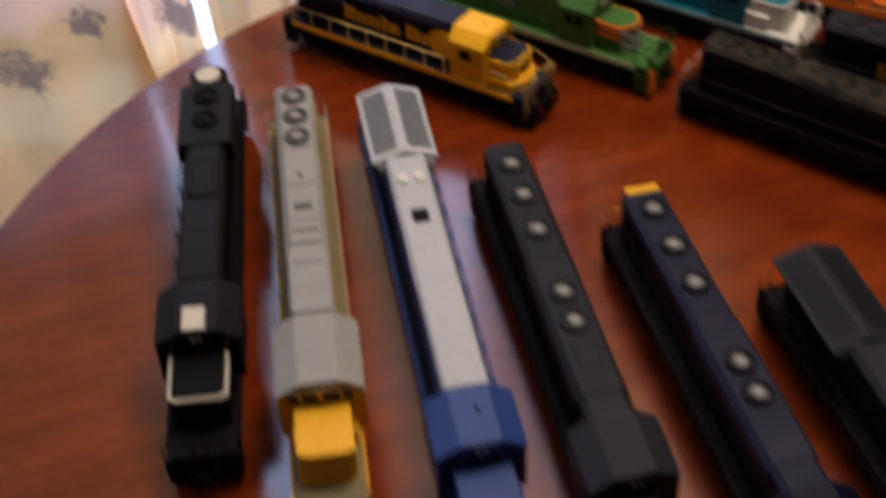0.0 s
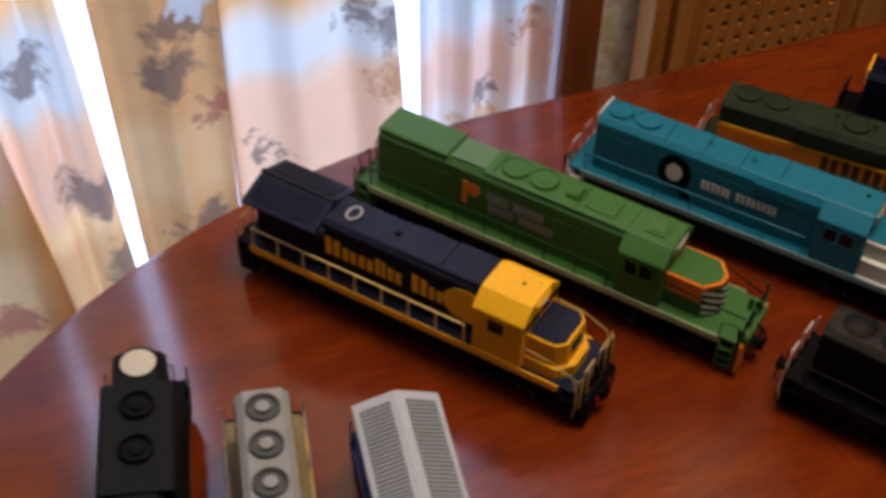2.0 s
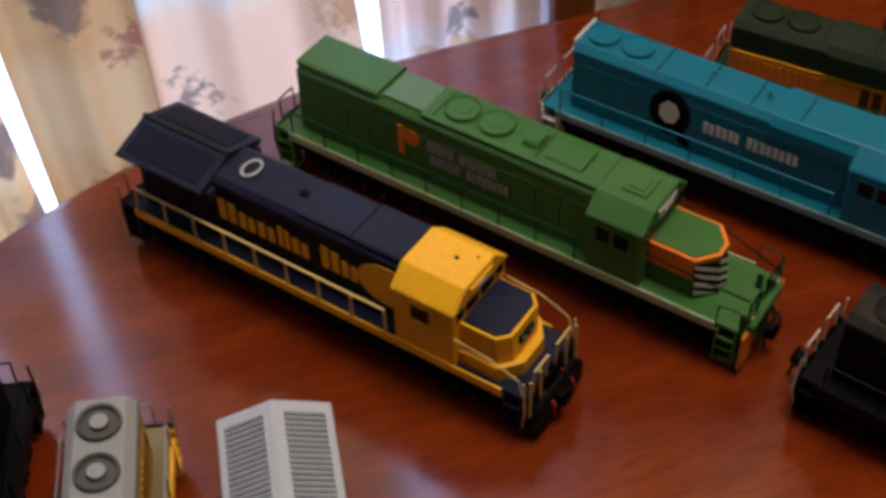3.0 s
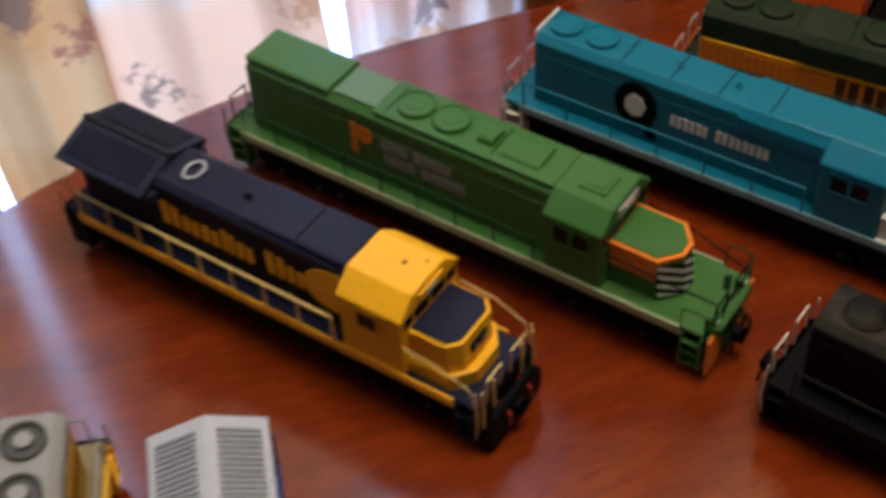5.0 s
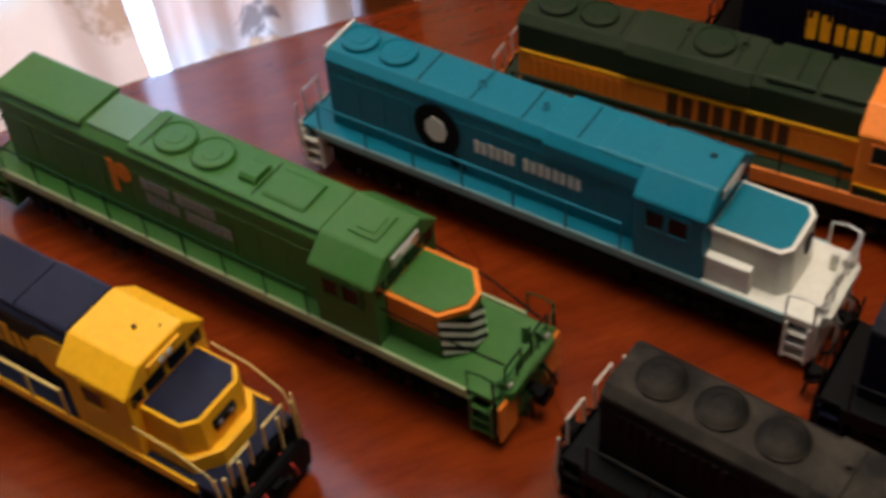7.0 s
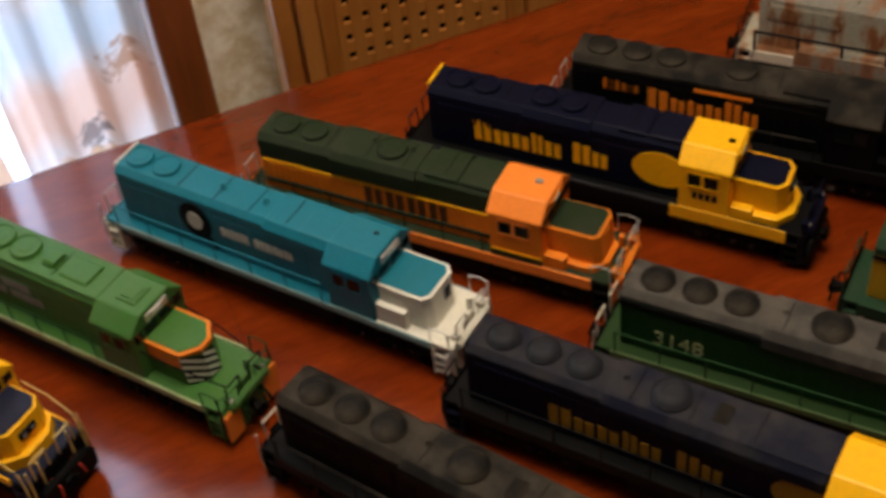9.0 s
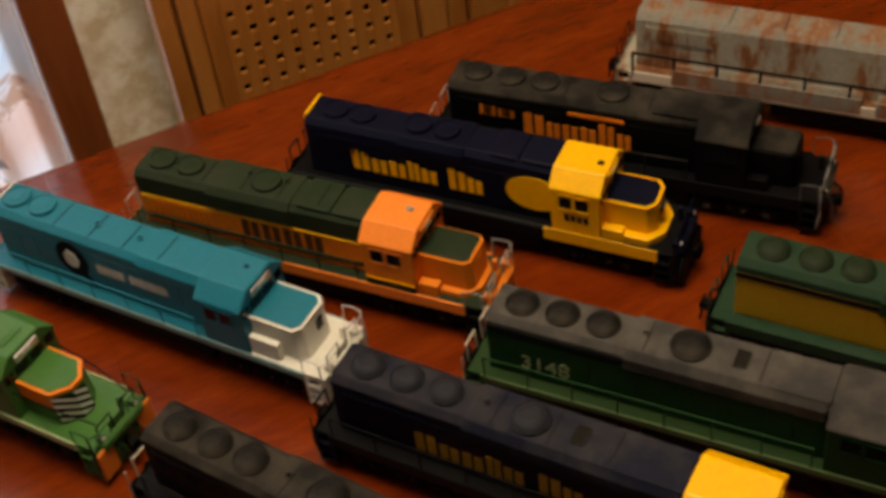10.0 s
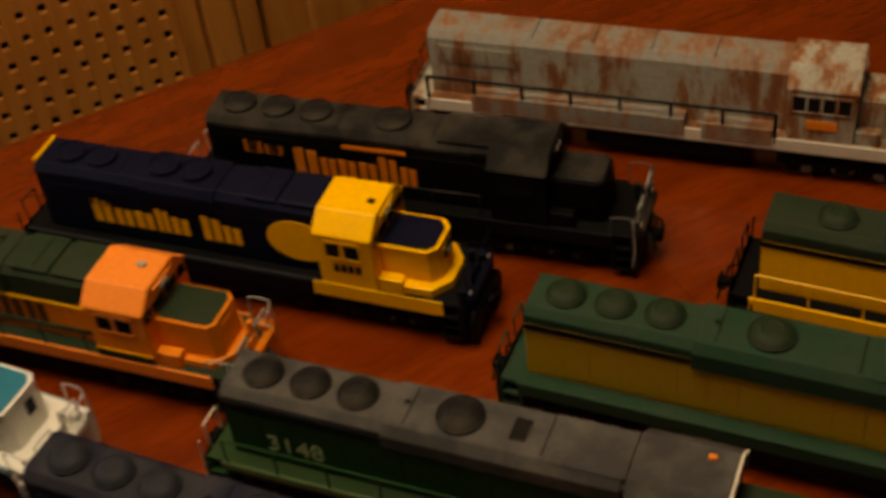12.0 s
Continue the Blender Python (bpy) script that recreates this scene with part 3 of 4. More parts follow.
    part("hood_roof", prism_x([(-hw - 0.0001, split + 0.0001), (-hw - 0.0001, top - ch), (-hw + ch, top), (hw - ch, top), (hw + 0.0001, top - ch), (hw + 0.0001, split + 0.0001)], rear - 0.0001, cab0, 0.0003), roof, ob)
    n = max(5, int((cab0 - rear) / 0.0105))
    if s.get("doors", True):
        w = (cab0 - rear - 0.006) / n
        key = ("door", round(w, 5), split, side.name)
        if key not in FANS:
            FANS[key] = finish(box(-w / 2 + 0.0003, w / 2 - 0.0003, -0.00016, 0.00016, DECK + 0.002, split - 0.0035, 0.0001), "hood_door", side)
        for sd in (-1, 1):
            for k in range(n):
                shared("hood_door", FANS[key], ob, Matrix.Translation((rear + 0.003 + w * (k + 0.5), sd * (hw + 0.0001), 0)))

    # Panel joints across the roof.
    for share in (0.30, 0.47, 0.63, 0.80):
        xx = rear + (cab0 - rear) * share
        if all(abs(u * C - xx) > r + 0.001 for u, r, lift, mat in s.get("fans", ())) and "wing" not in s:
            raised = max([h for u0, u1, hwid, h in s.get("hatches", ()) if u0 * C < xx < u1 * C] + [0.0006 if "shoulder" in s and s["shoulder"][0] * C < xx < s["shoulder"][1] * C else 0.0])
            part("roof_joint", box(xx - 0.00022, xx + 0.00022, -hw + ch, hw - ch, top - 0.0004, top + raised + 0.00018), s.get("joint_paint", COAL), ob)

    # Radiator section at the rear.
    if "wing" in s:
        w0, w1 = s["wing"][0] * C, s["wing"][1] * C
        wing = part("radiator_wing", prism_x([(-0.0178, 0.0486), (-0.0178, 0.0496), (0, 0.0556), (0.0178, 0.0496), (0.0178, 0.0486), (0.0118, 0.0440), (-0.0118, 0.0440)], w0, w1, 0.0004), s.get("wing_paint", roof), ob)
        L = w1 - w0
        slope = math.atan2(0.0060, 0.0178)
        for sd in (-1, 1):
            bm = bmesh.new()
            rows = 26
            for k in range(rows):
                a = -L * 0.42 + L * 0.84 * k / rows
                box(a, a + L * 0.84 / rows * 0.55, -0.0064, 0.0064, 0.0, 0.0005, 0, bm)
            g = part("grille", bm, s.get("grille", roof), wing)
            g.matrix_basis = Matrix.Translation(((w0 + w1) / 2, sd * 0.0092, 0.0526)) @ Matrix.Rotation(-sd * slope, 4, "X")
        part("rear_end_band", box(w1 - 0.0002, w1 + 0.0018, -0.0150, 0.0150, 0.0440, 0.0482, 0.0004), s.get("wing_paint", roof), wing)
    elif "housing" in s:
        w0, w1 = s["housing"][0] * C, s["housing"][1] * C
        part("radiator_housing", prism_x([(-0.0150, 0.0430), (-0.0150, 0.0520), (-0.0135, 0.0535), (0.0135, 0.0535), (0.0150, 0.0520), (0.0150, 0.0430), (0.0107, 0.0380), (-0.0107, 0.0380)], w0, w1, 0.0005), roof, ob)
    else:
        for sd in (-1, 1) if s.get("side_grilles", True) else ():
            bm = bmesh.new()
            box(rear + 0.004, rear + 0.040, sd * (hw + 0.0002), sd * (hw + 0.0005), split - 0.0105, split - 0.0020, 0, bm)
            for k in range(11):
                xx = rear + 0.0055 + k * 0.0031
                box(xx, xx + 0.0012, sd * (hw + 0.0004), sd * (hw + 0.0010), split - 0.0100, split - 0.0025, 0, bm)
            part("side_grille", bm, s.get("side_grille", side), ob)

    # Fans on the roof: position along, radius, colour.
    for u, r, lift, mat in s.get("fans", ()):
        kind = s.get("fan_kind", "flat")
        key = ("fan", r, mat.name, kind)
        if key not in FANS:
            FANS[key] = finish(fan_bm(r, kind), "fan", mat, 30)
        fan = shared("fan", FANS[key], ob, Matrix.Translation((u * C, 0, top + lift - 0.0001)))
        # Grey star: rotor blades with their bright highlights put into the colour.
        if "blade_glint" in s:
            star = [((r * (0.68 if k % 2 else 0.24)) * math.cos(k * math.pi / 9), (r * (0.68 if k % 2 else 0.24)) * math.sin(k * math.pi / 9)) for k in range(18)]
            bm = prism_z(star, 0.0013, 0.0020)
            part("fan_rotor", bm, s["blade_glint"], fan)
        if kind == "ring" and "hub_paint" in s:
            part("fan_hub", lathe([(r * 0.40, 0.0012), (r * 0.40, 0.0017), (0, 0.0019)], 18), s["hub_paint"], fan)
    # Raised hatches: from, to, half width, height.
    for u0, u1, hwid, h in s.get("hatches", ()):
        part("roof_hatch", prism_x([(-hwid, top - 0.0006), (-hwid, top + h * 0.6), (-hwid + 0.0012, top + h), (hwid - 0.0012, top + h), (hwid, top + h * 0.6), (hwid, top - 0.0006)], u0 * C, u1 * C, 0.0002), s.get("hatch_paint", roof), ob)
    for u, v in s.get("vents", ()):
        part("roof_vent", lathe([(0.0015, 0), (0.0017, 0.0008), (0.0009, 0.0014), (0.0009, 0.0026), (0.0, 0.0028)], 10, None, (u * C, v * C, top - 0.0001)), s.get("vent_paint", roof), ob)
    # A shoulder where the hood swells towards the cab.
    if "shoulder" in s:
        duct_z = s.get("duct_z", split - 0.004)
        a, b = s["shoulder"][0] * C, s["shoulder"][1] * C
        part("blower_duct", prism_x([(-hw - 0.0012, duct_z), (-hw - 0.0012, top - 0.0030), (-hw + 0.0016, top + 0.0006), (hw - 0.0016, top + 0.0006), (hw + 0.0012, top - 0.0030), (hw + 0.0012, duct_z)], a, b, 0.0003), roof, ob)

    # Cab: body, roof, windows.
    ce, ct = 0.0468, CAB_TOP
    roofc = s.get("cab_roof", cabc)
    cw = s.get("cab_w", CAB_W)
    body = part("cab", prism_x([(-cw, DECK - 0.001), (-cw, ce), (cw, ce), (cw, DECK - 0.001)], cab0, cab1, 0.0004), s.get("cab_side", cabc), ob)
    ov = 0.0006
    part("cab_roof", prism_x([(-cw - ov, ce - 0.0006), (-cw - ov, ce + 0.0004), (-0.0092, ct), (0.0092, ct), (cw + ov, ce + 0.0004), (cw + ov, ce - 0.0006)], cab0 - ov, cab1 + ov, 0.0005), roofc, body)
    L = cab1 - cab0
    for sd in (-1, 1):
        for a, b in s.get("windows", ((0.18, 0.44), (0.50, 0.78))):
            pane = part("side_window", box(cab0 + L * a, cab0 + L * b, sd * (cw - 0.0004), sd * (cw + 0.0003), 0.0365, 0.0438, 0.0002), GLASS, body)
            bm = bmesh.new()
            x0, x1 = cab0 + L * a, cab0 + L * b
            for p, q, lo, hi in ((x0 - 0.0006, x1 + 0.0006, 0.0438, 0.0444), (x0 - 0.0006, x1 + 0.0006, 0.0359, 0.0365), (x0 - 0.0006, x0, 0.0365, 0.0438), (x1, x1 + 0.0006, 0.0365, 0.0438)):
                box(p, q, sd * (cw - 0.0002), sd * (cw + 0.0006), lo, hi, 0, bm)
            part("window_frame", bm, s.get("frame_paint", cabc), pane)
    for v0, v1 in ((-0.0145, -0.0100), (-0.0085, -0.0010), (0.0010, 0.0085), (0.0100, 0.0145)):
        part("windshield", box(cab1 - 0.0002, cab1 + 0.0004, v0, v1, NOSE_TOP + 0.0012, 0.0462, 0.0001), GLASS, body)
    lamp = part("headlight_box", box(cab1 - 0.002, cab1 + 0.0014, -0.0068, 0.0068, 0.0478, 0.0518, 0.0004), s.get("lamp_paint", roofc), body)
    for v in (-0.0016, 0.0016):
        part("headlight", lathe([(0.0, 0.0), (0.0013, 0.0), (0.0013, 0.0004), (0.0, 0.0006)], 10), LAMP, lamp).matrix_basis = Matrix.Translation((cab1 + 0.0012, v, 0.0498)) @ Matrix.Rotation(math.pi / 2, 4, "Y")
    if s.get("cab_hatch"):
        hx = (cab0 + cab1) / 2 + 0.001
        part("cab_hatch", box(hx - 0.0050, hx + 0.0050, -0.0055, 0.0055, ct - 0.0003, ct + 0.0008, 0.0002), s.get("hatch_paint", roofc), body)
        part("hatch_lid", box(hx - 0.0032, hx + 0.0032, -0.0036, 0.0036, ct + 0.0007, ct + 0.0013, 0.0002), roofc, body)
    for u, v, w, mat in s.get("roof_marks", ()):
        part("roof_fitting", box(cab0 + u * C - w, cab0 + u * C + w, v * C - w * 0.7, v * C + w * 0.7, ct - 0.0002, ct + 0.0010, 0.0003), mat, body)

    # Short nose with cut corners.
    nh = NOSE_TOP
    nw = s.get("nose_w", 0.0098)
    cut = s.get("nose_cut", 0.0026)
    flat = s.get("nose_flat", 0.74)
    rake = s.get("rake", 0.0012)
    outline = [(cab1, -nw), (nose - cut, -nw), (nose, -nw * flat), (nose, nw * flat), (nose - cut, nw), (cab1, nw)]
    foot = [(cab1, -nw), (nose - cut + rake, -nw), (nose + rake, -nw * flat), (nose + rake, nw * flat), (nose - cut + rake, nw), (cab1, nw)]
    bm = bmesh.new()
    lo = [bm.verts.new((a, b, DECK)) for a, b in foot]
    hi = [bm.verts.new((a, b, nh - 0.0004)) for a, b in outline]
    bm.faces.new(lo)
    bm.faces.new(hi[::-1])
    for i in range(6):
        j = (i + 1) % 6
        bm.faces.new((lo[i], lo[j], hi[j], hi[i]))
    bmesh.ops.bevel(bm, geom=bm.edges[:], offset=0.0003, segments=1, affect="EDGES", profile=0.5)
    nb = part("nose", bm, nosec, ob)
    inner = [(cab1 + 0.0004, -nw + 0.0011), (nose - cut - 0.0005, -nw + 0.0011), (nose - 0.0012, -nw * flat + 0.0006), (nose - 0.0012, nw * flat - 0.0006), (nose - cut - 0.0005, nw - 0.0011), (cab1 + 0.0004, nw - 0.0011)]
    part("nose_top", prism_z(inner, nh - 0.0006, nh + 0.0002), s.get("nose_top", nosec), nb)
    if "nose_band" in s:
        big = [(a + (0.0003 if a > cab1 else 0), b * 1.03) for a, b in outline]
        part("nose_band", prism_z(big, nh - 0.0022, nh - 0.00035), s["nose_band"], nb)
    if s.get("zebra"):
        black, white = s["zebra"]
        zt = nh - 0.0026
        for side_no in (1, 2):
            lp, lq = (Vector((*foot[k], DECK + 0.0003)) for k in (side_no, side_no + 1))
            hp, hq = (Vector((*outline[k], zt)) for k in (side_no, side_no + 1))
            out = (lq - lp).cross(hp - lp).normalized()
            rows = 8
            for k in range(rows):
                bm = bmesh.new()
                a0, a1, tilt = k / rows, (k + 1) / rows, 2.0 / rows * (1 if side_no < 3 else -1)
                face = []
                for f, across in ((a0, 0), (a0, 1), (a1, 1), (a1, 0)):
                    h = min(1.0, max(0.0, f + tilt * (0.5 - across)))
                    face.append(lp.lerp(hp, h) if across == 0 else lq.lerp(hq, h))
                vs = [bm.verts.new(p + out * 0.0001) for p in face] + [bm.verts.new(p + out * 0.0004) for p in face]
                for q in ((0, 1, 2, 3), (7, 6, 5, 4), (0, 4, 5, 1), (1, 5, 6, 2), (2, 6, 7, 3), (3, 7, 4, 0)):
                    bm.faces.new([vs[i] for i in q])
                part("stripe", bm, black if k % 2 else white, nb)
    for sd in (-1, 1):
        if s.get("lockers", True):
            part("locker", box(cab1 + 0.0003, cab1 + s.get("locker_len", 0.0100), sd * (nw + 0.0008), sd * (DECK_W - 0.0020), DECK - 0.0002, DECK + s.get("locker_h", 0.0065), 0.0004), s.get("locker_paint", nosec), ob)
    if s.get("nose_lamp", True):
        part("nose_door", box(nose - 0.0002, nose + 0.0005, -0.0030, 0.0030, DECK + 0.001, nh - 0.004, 0.0001), s.get("nose_door", nosec), nb)
    # Grab rails over the nose.
    for sd in (-1, 1) if s.get("nose_rails") else ():
        bm = rod([(front - 0.0015, sd * 0.0100, DECK + 0.0100), (nose - 0.002, sd * (nw + 0.0025), DECK + 0.0135), (cab1 + 0.001, sd * (nw + 0.0040), DECK + 0.0165)], 0.00035)
        part("nose_rail", bm, s.get("end_rail", rail), ob)
    # A broad ledge round the foot of the nose.
    if "ledge" in s:
        u1, w, h, mat = s["ledge"]
        u1 *= C
        part("nose_ledge", prism_z([(cab1, -w), (u1 - 0.0060, -w), (u1, -w * 0.45), (u1, w * 0.45), (u1 - 0.0060, w), (cab1, w)], DECK - 0.0050, DECK + h, None, 0.0005), mat, ob)
    # Black line paints the dark roof edge and the shade band below it.
    if "edge_shade_line" in s:
        for sd in (-1, 1):
            part("edge_shade_line", box(rear, cab0, sd * (hw + 0.0001), sd * (hw + 0.0007), split - 0.0022, split - 0.0002), s["edge_shade_line"], ob)
    if "porch" in s:
        part("front_platform", box(cab1 + 0.0002, front - 0.0002, -DECK_W + 0.0008, DECK_W - 0.0008, DECK - 0.0024, DECK + 0.0005, 0.0003), s["porch"], ob)
    return ob


def front_gear(ob, front, body, rails, side_posts=True):
    """What crowds the front platform: a ribbed anticlimber, a drop step, ditch lamps, posts, hoses and a brake stand."""
    bm = box(front - 0.0008, front + 0.0014, -0.0128, 0.0128, DECK - 0.0030, DECK + 0.0012)
    for k in range(3):
        box(front + 0.0012, front + 0.0022, -0.0120, 0.0120, DECK - 0.0026 + k * 0.0013, DECK - 0.0019 + k * 0.0013, 0, bm)
    part("anticlimber", bm, body, ob)
    part("drop_step", box(front - 0.0012, front - 0.0004, -0.0046, 0.0046, DECK + 0.0004, DECK + 0.0062, 0.0002), body, ob)
    for sd in (-1, 1):
        lamp = part("ditch_lamp", box(front - 0.0030, front + 0.0006, sd * 0.0088, sd * 0.0122, DECK + 0.0010, DECK + 0.0042, 0.0004), body, ob)
        part("lens", lathe([(0.0, 0.0), (0.0011, 0.0), (0.0011, 0.0003), (0.0, 0.0005)], 10), LAMP, lamp).matrix_basis = Matrix.Translation((front + 0.0006, sd * 0.0105, DECK + 0.0026)) @ Matrix.Rotation(math.pi / 2, 4, "Y")
        part("step_well", box(front - 0.0102, front - 0.0004, sd * 0.0120, sd * 0.0127, 0.0045, DECK - 0.0022, 0.0002), body, ob)
        for k in (0.0046, 0.0066):
            part("air_hose", rod([(front + 0.0012, sd * k, 0.0165), (front + 0.0032, sd * k, 0.0135), (front + 0.0034, sd * (k + 0.0008), 0.0080)], 0.00045), rails, ob)
        if side_posts:
            part("corner_rail", rod([(front - 0.0010, sd * 0.0166, DECK), (front - 0.0008, sd * 0.0168, DECK + 0.0096), (front - 0.0050, sd * 0.0169, DECK + 0.0104), (front - 0.0098, sd * 0.0169, DECK + 0.0094), (front - 0.0100, sd * 0.0168, DECK)], 0.00030), rails, ob)
            part("corner_rail", rod([(front - 0.0003, sd * 0.0166, DECK + 0.0088), (front + 0.0006, sd * 0.0110, DECK + 0.0076), (front + 0.0006, sd * 0.0060, DECK + 0.0082), (front + 0.0002, sd * 0.0058, DECK)], 0.00030), rails, ob)
    part("brake_stand", box(front - 0.0058, front - 0.0036, 0.0062, 0.0086, DECK, DECK + 0.0075, 0.0004), body, ob)


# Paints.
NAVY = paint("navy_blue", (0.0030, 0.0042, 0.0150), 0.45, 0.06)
NAVY_DUSTY = paint("dusty_navy", (0.009, 0.010, 0.020), 0.68, 0.8, (0.044, 0.040, 0.038))
YELLOW = paint("warm_yellow", (0.93, 0.47, 0.005), 0.42, 0.05)
YELLOW_DULL = paint("dull_yellow", (0.38, 0.20, 0.010), 0.5, 0.3)
GREEN = paint("leaf_green", (0.041, 0.138, 0.024), 0.45, 0.15, (0.16, 0.19, 0.10))
GREEN_SILL = paint("pale_green_sill", (0.33, 0.40, 0.20), 0.5, 0.2)
ORANGE = paint("signal_orange", (0.80, 0.22, 0.015), 0.42, 0.08)
ORANGE_CAB = paint("bright_orange", (0.85, 0.23, 0.030), 0.40, 0.06)
TEAL = paint("teal_blue", (0.006, 0.148, 0.215), 0.40, 0.08)
WHITE = paint("off_white", (0.70, 0.68, 0.60), 0.45, 0.12)
BOTTLE = paint("dark_green", (0.016, 0.028, 0.013), 0.55, 0.4, (0.050, 0.047, 0.034))
CASCADE = paint("deep_green", (0.010, 0.045, 0.012), 0.45, 0.12)
CASCADE_SILL = paint("light_green_stripe", (0.065, 0.115, 0.036), 0.55, 0.4)
DUST_ROOF = paint("dusty_grey_roof", (0.042, 0.039, 0.036), 0.78, 0.95, (0.105, 0.094, 0.080))
SMOKE = paint("weathered_black", (0.011, 0.010, 0.009), 0.75, 0.95, (0.058, 0.048, 0.036))
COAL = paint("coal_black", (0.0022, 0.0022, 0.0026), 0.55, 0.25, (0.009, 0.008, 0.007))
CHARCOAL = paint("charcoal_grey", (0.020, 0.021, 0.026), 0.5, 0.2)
SOFT_BLACK = paint("soft_black", (0.0085, 0.0085, 0.0090), 0.5, 0.3, (0.018, 0.017, 0.016))
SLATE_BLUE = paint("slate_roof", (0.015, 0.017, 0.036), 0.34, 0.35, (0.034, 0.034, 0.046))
GREY = paint("light_grey", (0.30, 0.295, 0.27), 0.5, 0.2)
PALE_GREY = paint("pale_grey", (0.44, 0.45, 0.46), 0.5, 0.12)
GRILLE_GREY = paint("grille_grey", (0.20, 0.21, 0.22), 0.6, 0.2)
MESH_GREY = paint("dark_mesh_grey", (0.085, 0.083, 0.075), 0.6, 0.3)
ROYAL = paint("royal_blue", (0.018, 0.050, 0.20), 0.40, 0.08)
MOSS = paint("moss_green_roof", (0.014, 0.040, 0.020), 0.6, 0.4, (0.050, 0.058, 0.040))
UMBER = paint("faded_umber", (0.075, 0.024, 0.006), 0.5, 0.2)
RED = paint("red_hose", (0.32, 0.03, 0.02), 0.5, 0.1)
# Rusted white, its base brightened to stand for light from the front.
RUSTY_LIT = rust_paint("lit_rusted_white", (0.40, 0.37, 0.29))
WORN_WHITE = rust_paint("worn_white_roof", (0.24, 0.22, 0.18), 0.85)
OLIVE = paint("olive_grey_deck", (0.22, 0.17, 0.07), 0.55, 0.3)
OCHRE = paint("ochre_yellow", (0.52, 0.29, 0.014), 0.5, 0.25)
PALE_SHEEN = paint("pale_sheen_green", (0.11, 0.20, 0.095), 0.3, 0.4, (0.08, 0.17, 0.06))
PALE_TEAL = paint("pale_teal_edge", (0.16, 0.28, 0.28), 0.5, 0.2)
RAIL_YELLOW = paint("pale_yellow_rail", (0.70, 0.52, 0.18), 0.5, 0.2)
DUSTY_GREEN = paint("dusty_green_deck", (0.018, 0.042, 0.012), 0.6, 0.3)
GLOSS = paint("glossy_black", (0.012, 0.012, 0.015), 0.16, 0.05)
CREAM = paint("cream_white", (0.62, 0.56, 0.44), 0.4, 0.15)

FAR, NEAR = "model locomotives in the far row", "model locomotives in the near row"
SAY = ((1.0, 1.0, 0.2), (0.9, 0.72, 0.2), (0.95, 0.72, 0.2), (0.65, 0.95, 0.15), (0.9, 0.72, 0.75), (0.95, 1.0, 0.15), (0.85, 0.72, 0.1))
BLOCK4 = ((1, 1, 0.25), (1, 1, 0.25), (1, 1, 0.25), (1, 1, 0.1))
ROCKY = ((1, 1, 0.2), (1, 1, 0.2), (0.9, 1, 0.8), (1, 1, 0.2), (1, 1, 0.2), (1, 1, 0.2), (1, 1, 0.1))
F48 = 0.0070

# Blue and yellow wide-radiator engine.
a = locomotive("dark blue and yellow model locomotive with a winged radiator roof", -5.93, -6.62, 0.014, dict(
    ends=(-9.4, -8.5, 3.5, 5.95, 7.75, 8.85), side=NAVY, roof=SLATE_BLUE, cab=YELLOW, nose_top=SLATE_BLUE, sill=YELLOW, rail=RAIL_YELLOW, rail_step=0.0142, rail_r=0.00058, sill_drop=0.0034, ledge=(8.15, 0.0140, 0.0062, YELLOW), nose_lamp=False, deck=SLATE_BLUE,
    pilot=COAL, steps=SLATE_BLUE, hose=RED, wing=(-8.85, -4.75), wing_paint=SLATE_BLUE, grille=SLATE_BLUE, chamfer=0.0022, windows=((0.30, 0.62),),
    nose_w=0.0125, rake=0.001, nose_cut=0.0040, nose_flat=0.66, lockers=False, hatches=((-0.9, 1.3, 0.0095, 0.0008), (1.38, 3.4, 0.0098, 0.0014)), roof_marks=((1.5, 0.1, 0.0007, CHARCOAL), (2.1, 0.5, 0.0004, CHARCOAL)), truck=0.032), FAR)
part("wing_ridge", box(-0.0885, -0.0475, -0.0011, 0.0011, 0.0550, 0.0563, 0.0004), CHARCOAL, a)
ring = rod([(-0.0372 + 0.0050 * math.cos(t * 0.5236) * 0.62, 0.0046 * math.sin(t * 0.5236), HOOD_TOP + 0.0008) for t in range(13)], 0.0006)
part("exhaust_ring", ring, PALE_GREY, a)
lights = part("nose_light_plate", box(0.0772, 0.0788, -0.0046, 0.0046, NOSE_TOP - 0.0080, NOSE_TOP - 0.0042, 0.0006), COAL, a)
for v in (-0.0024, 0.0024):
    part("headlight", lathe([(0.0, 0.0), (0.0010, 0.0), (0.0010, 0.0003), (0.0, 0.0005)], 12), GRILLE_GREY, lights).matrix_basis = Matrix.Translation((0.0788, v, NOSE_TOP - 0.0061)) @ Matrix.Rotation(math.pi / 2, 4, "Y")
PLOW = [(-0.0155, 0.0030), (-0.0165, 0.0120), (-0.0120, 0.0165), (0.0120, 0.0165), (0.0165, 0.0120), (0.0155, 0.0030)]
part("snow_plow", prism_x(PLOW, 0.0886, 0.0925, 0.0012), COAL, a)
for v in (-0.0150, -0.0085, 0.0085, 0.0150):
    part("front_post", rod([(0.0889, v, 0.0120), (0.0889, v, DECK + 0.0085)], 0.00055), RAIL_YELLOW, a)
for v in (-1, 1):
    part("front_handrail", rod([(0.0600, v * 0.0170, DECK + 0.0150), (0.0740, v * 0.0170, DECK + 0.0136), (0.0850, v * 0.0166, DECK + 0.0090), (0.0880, v * 0.0166, DECK - 0.0020)], 0.00026), RAIL_YELLOW, a)
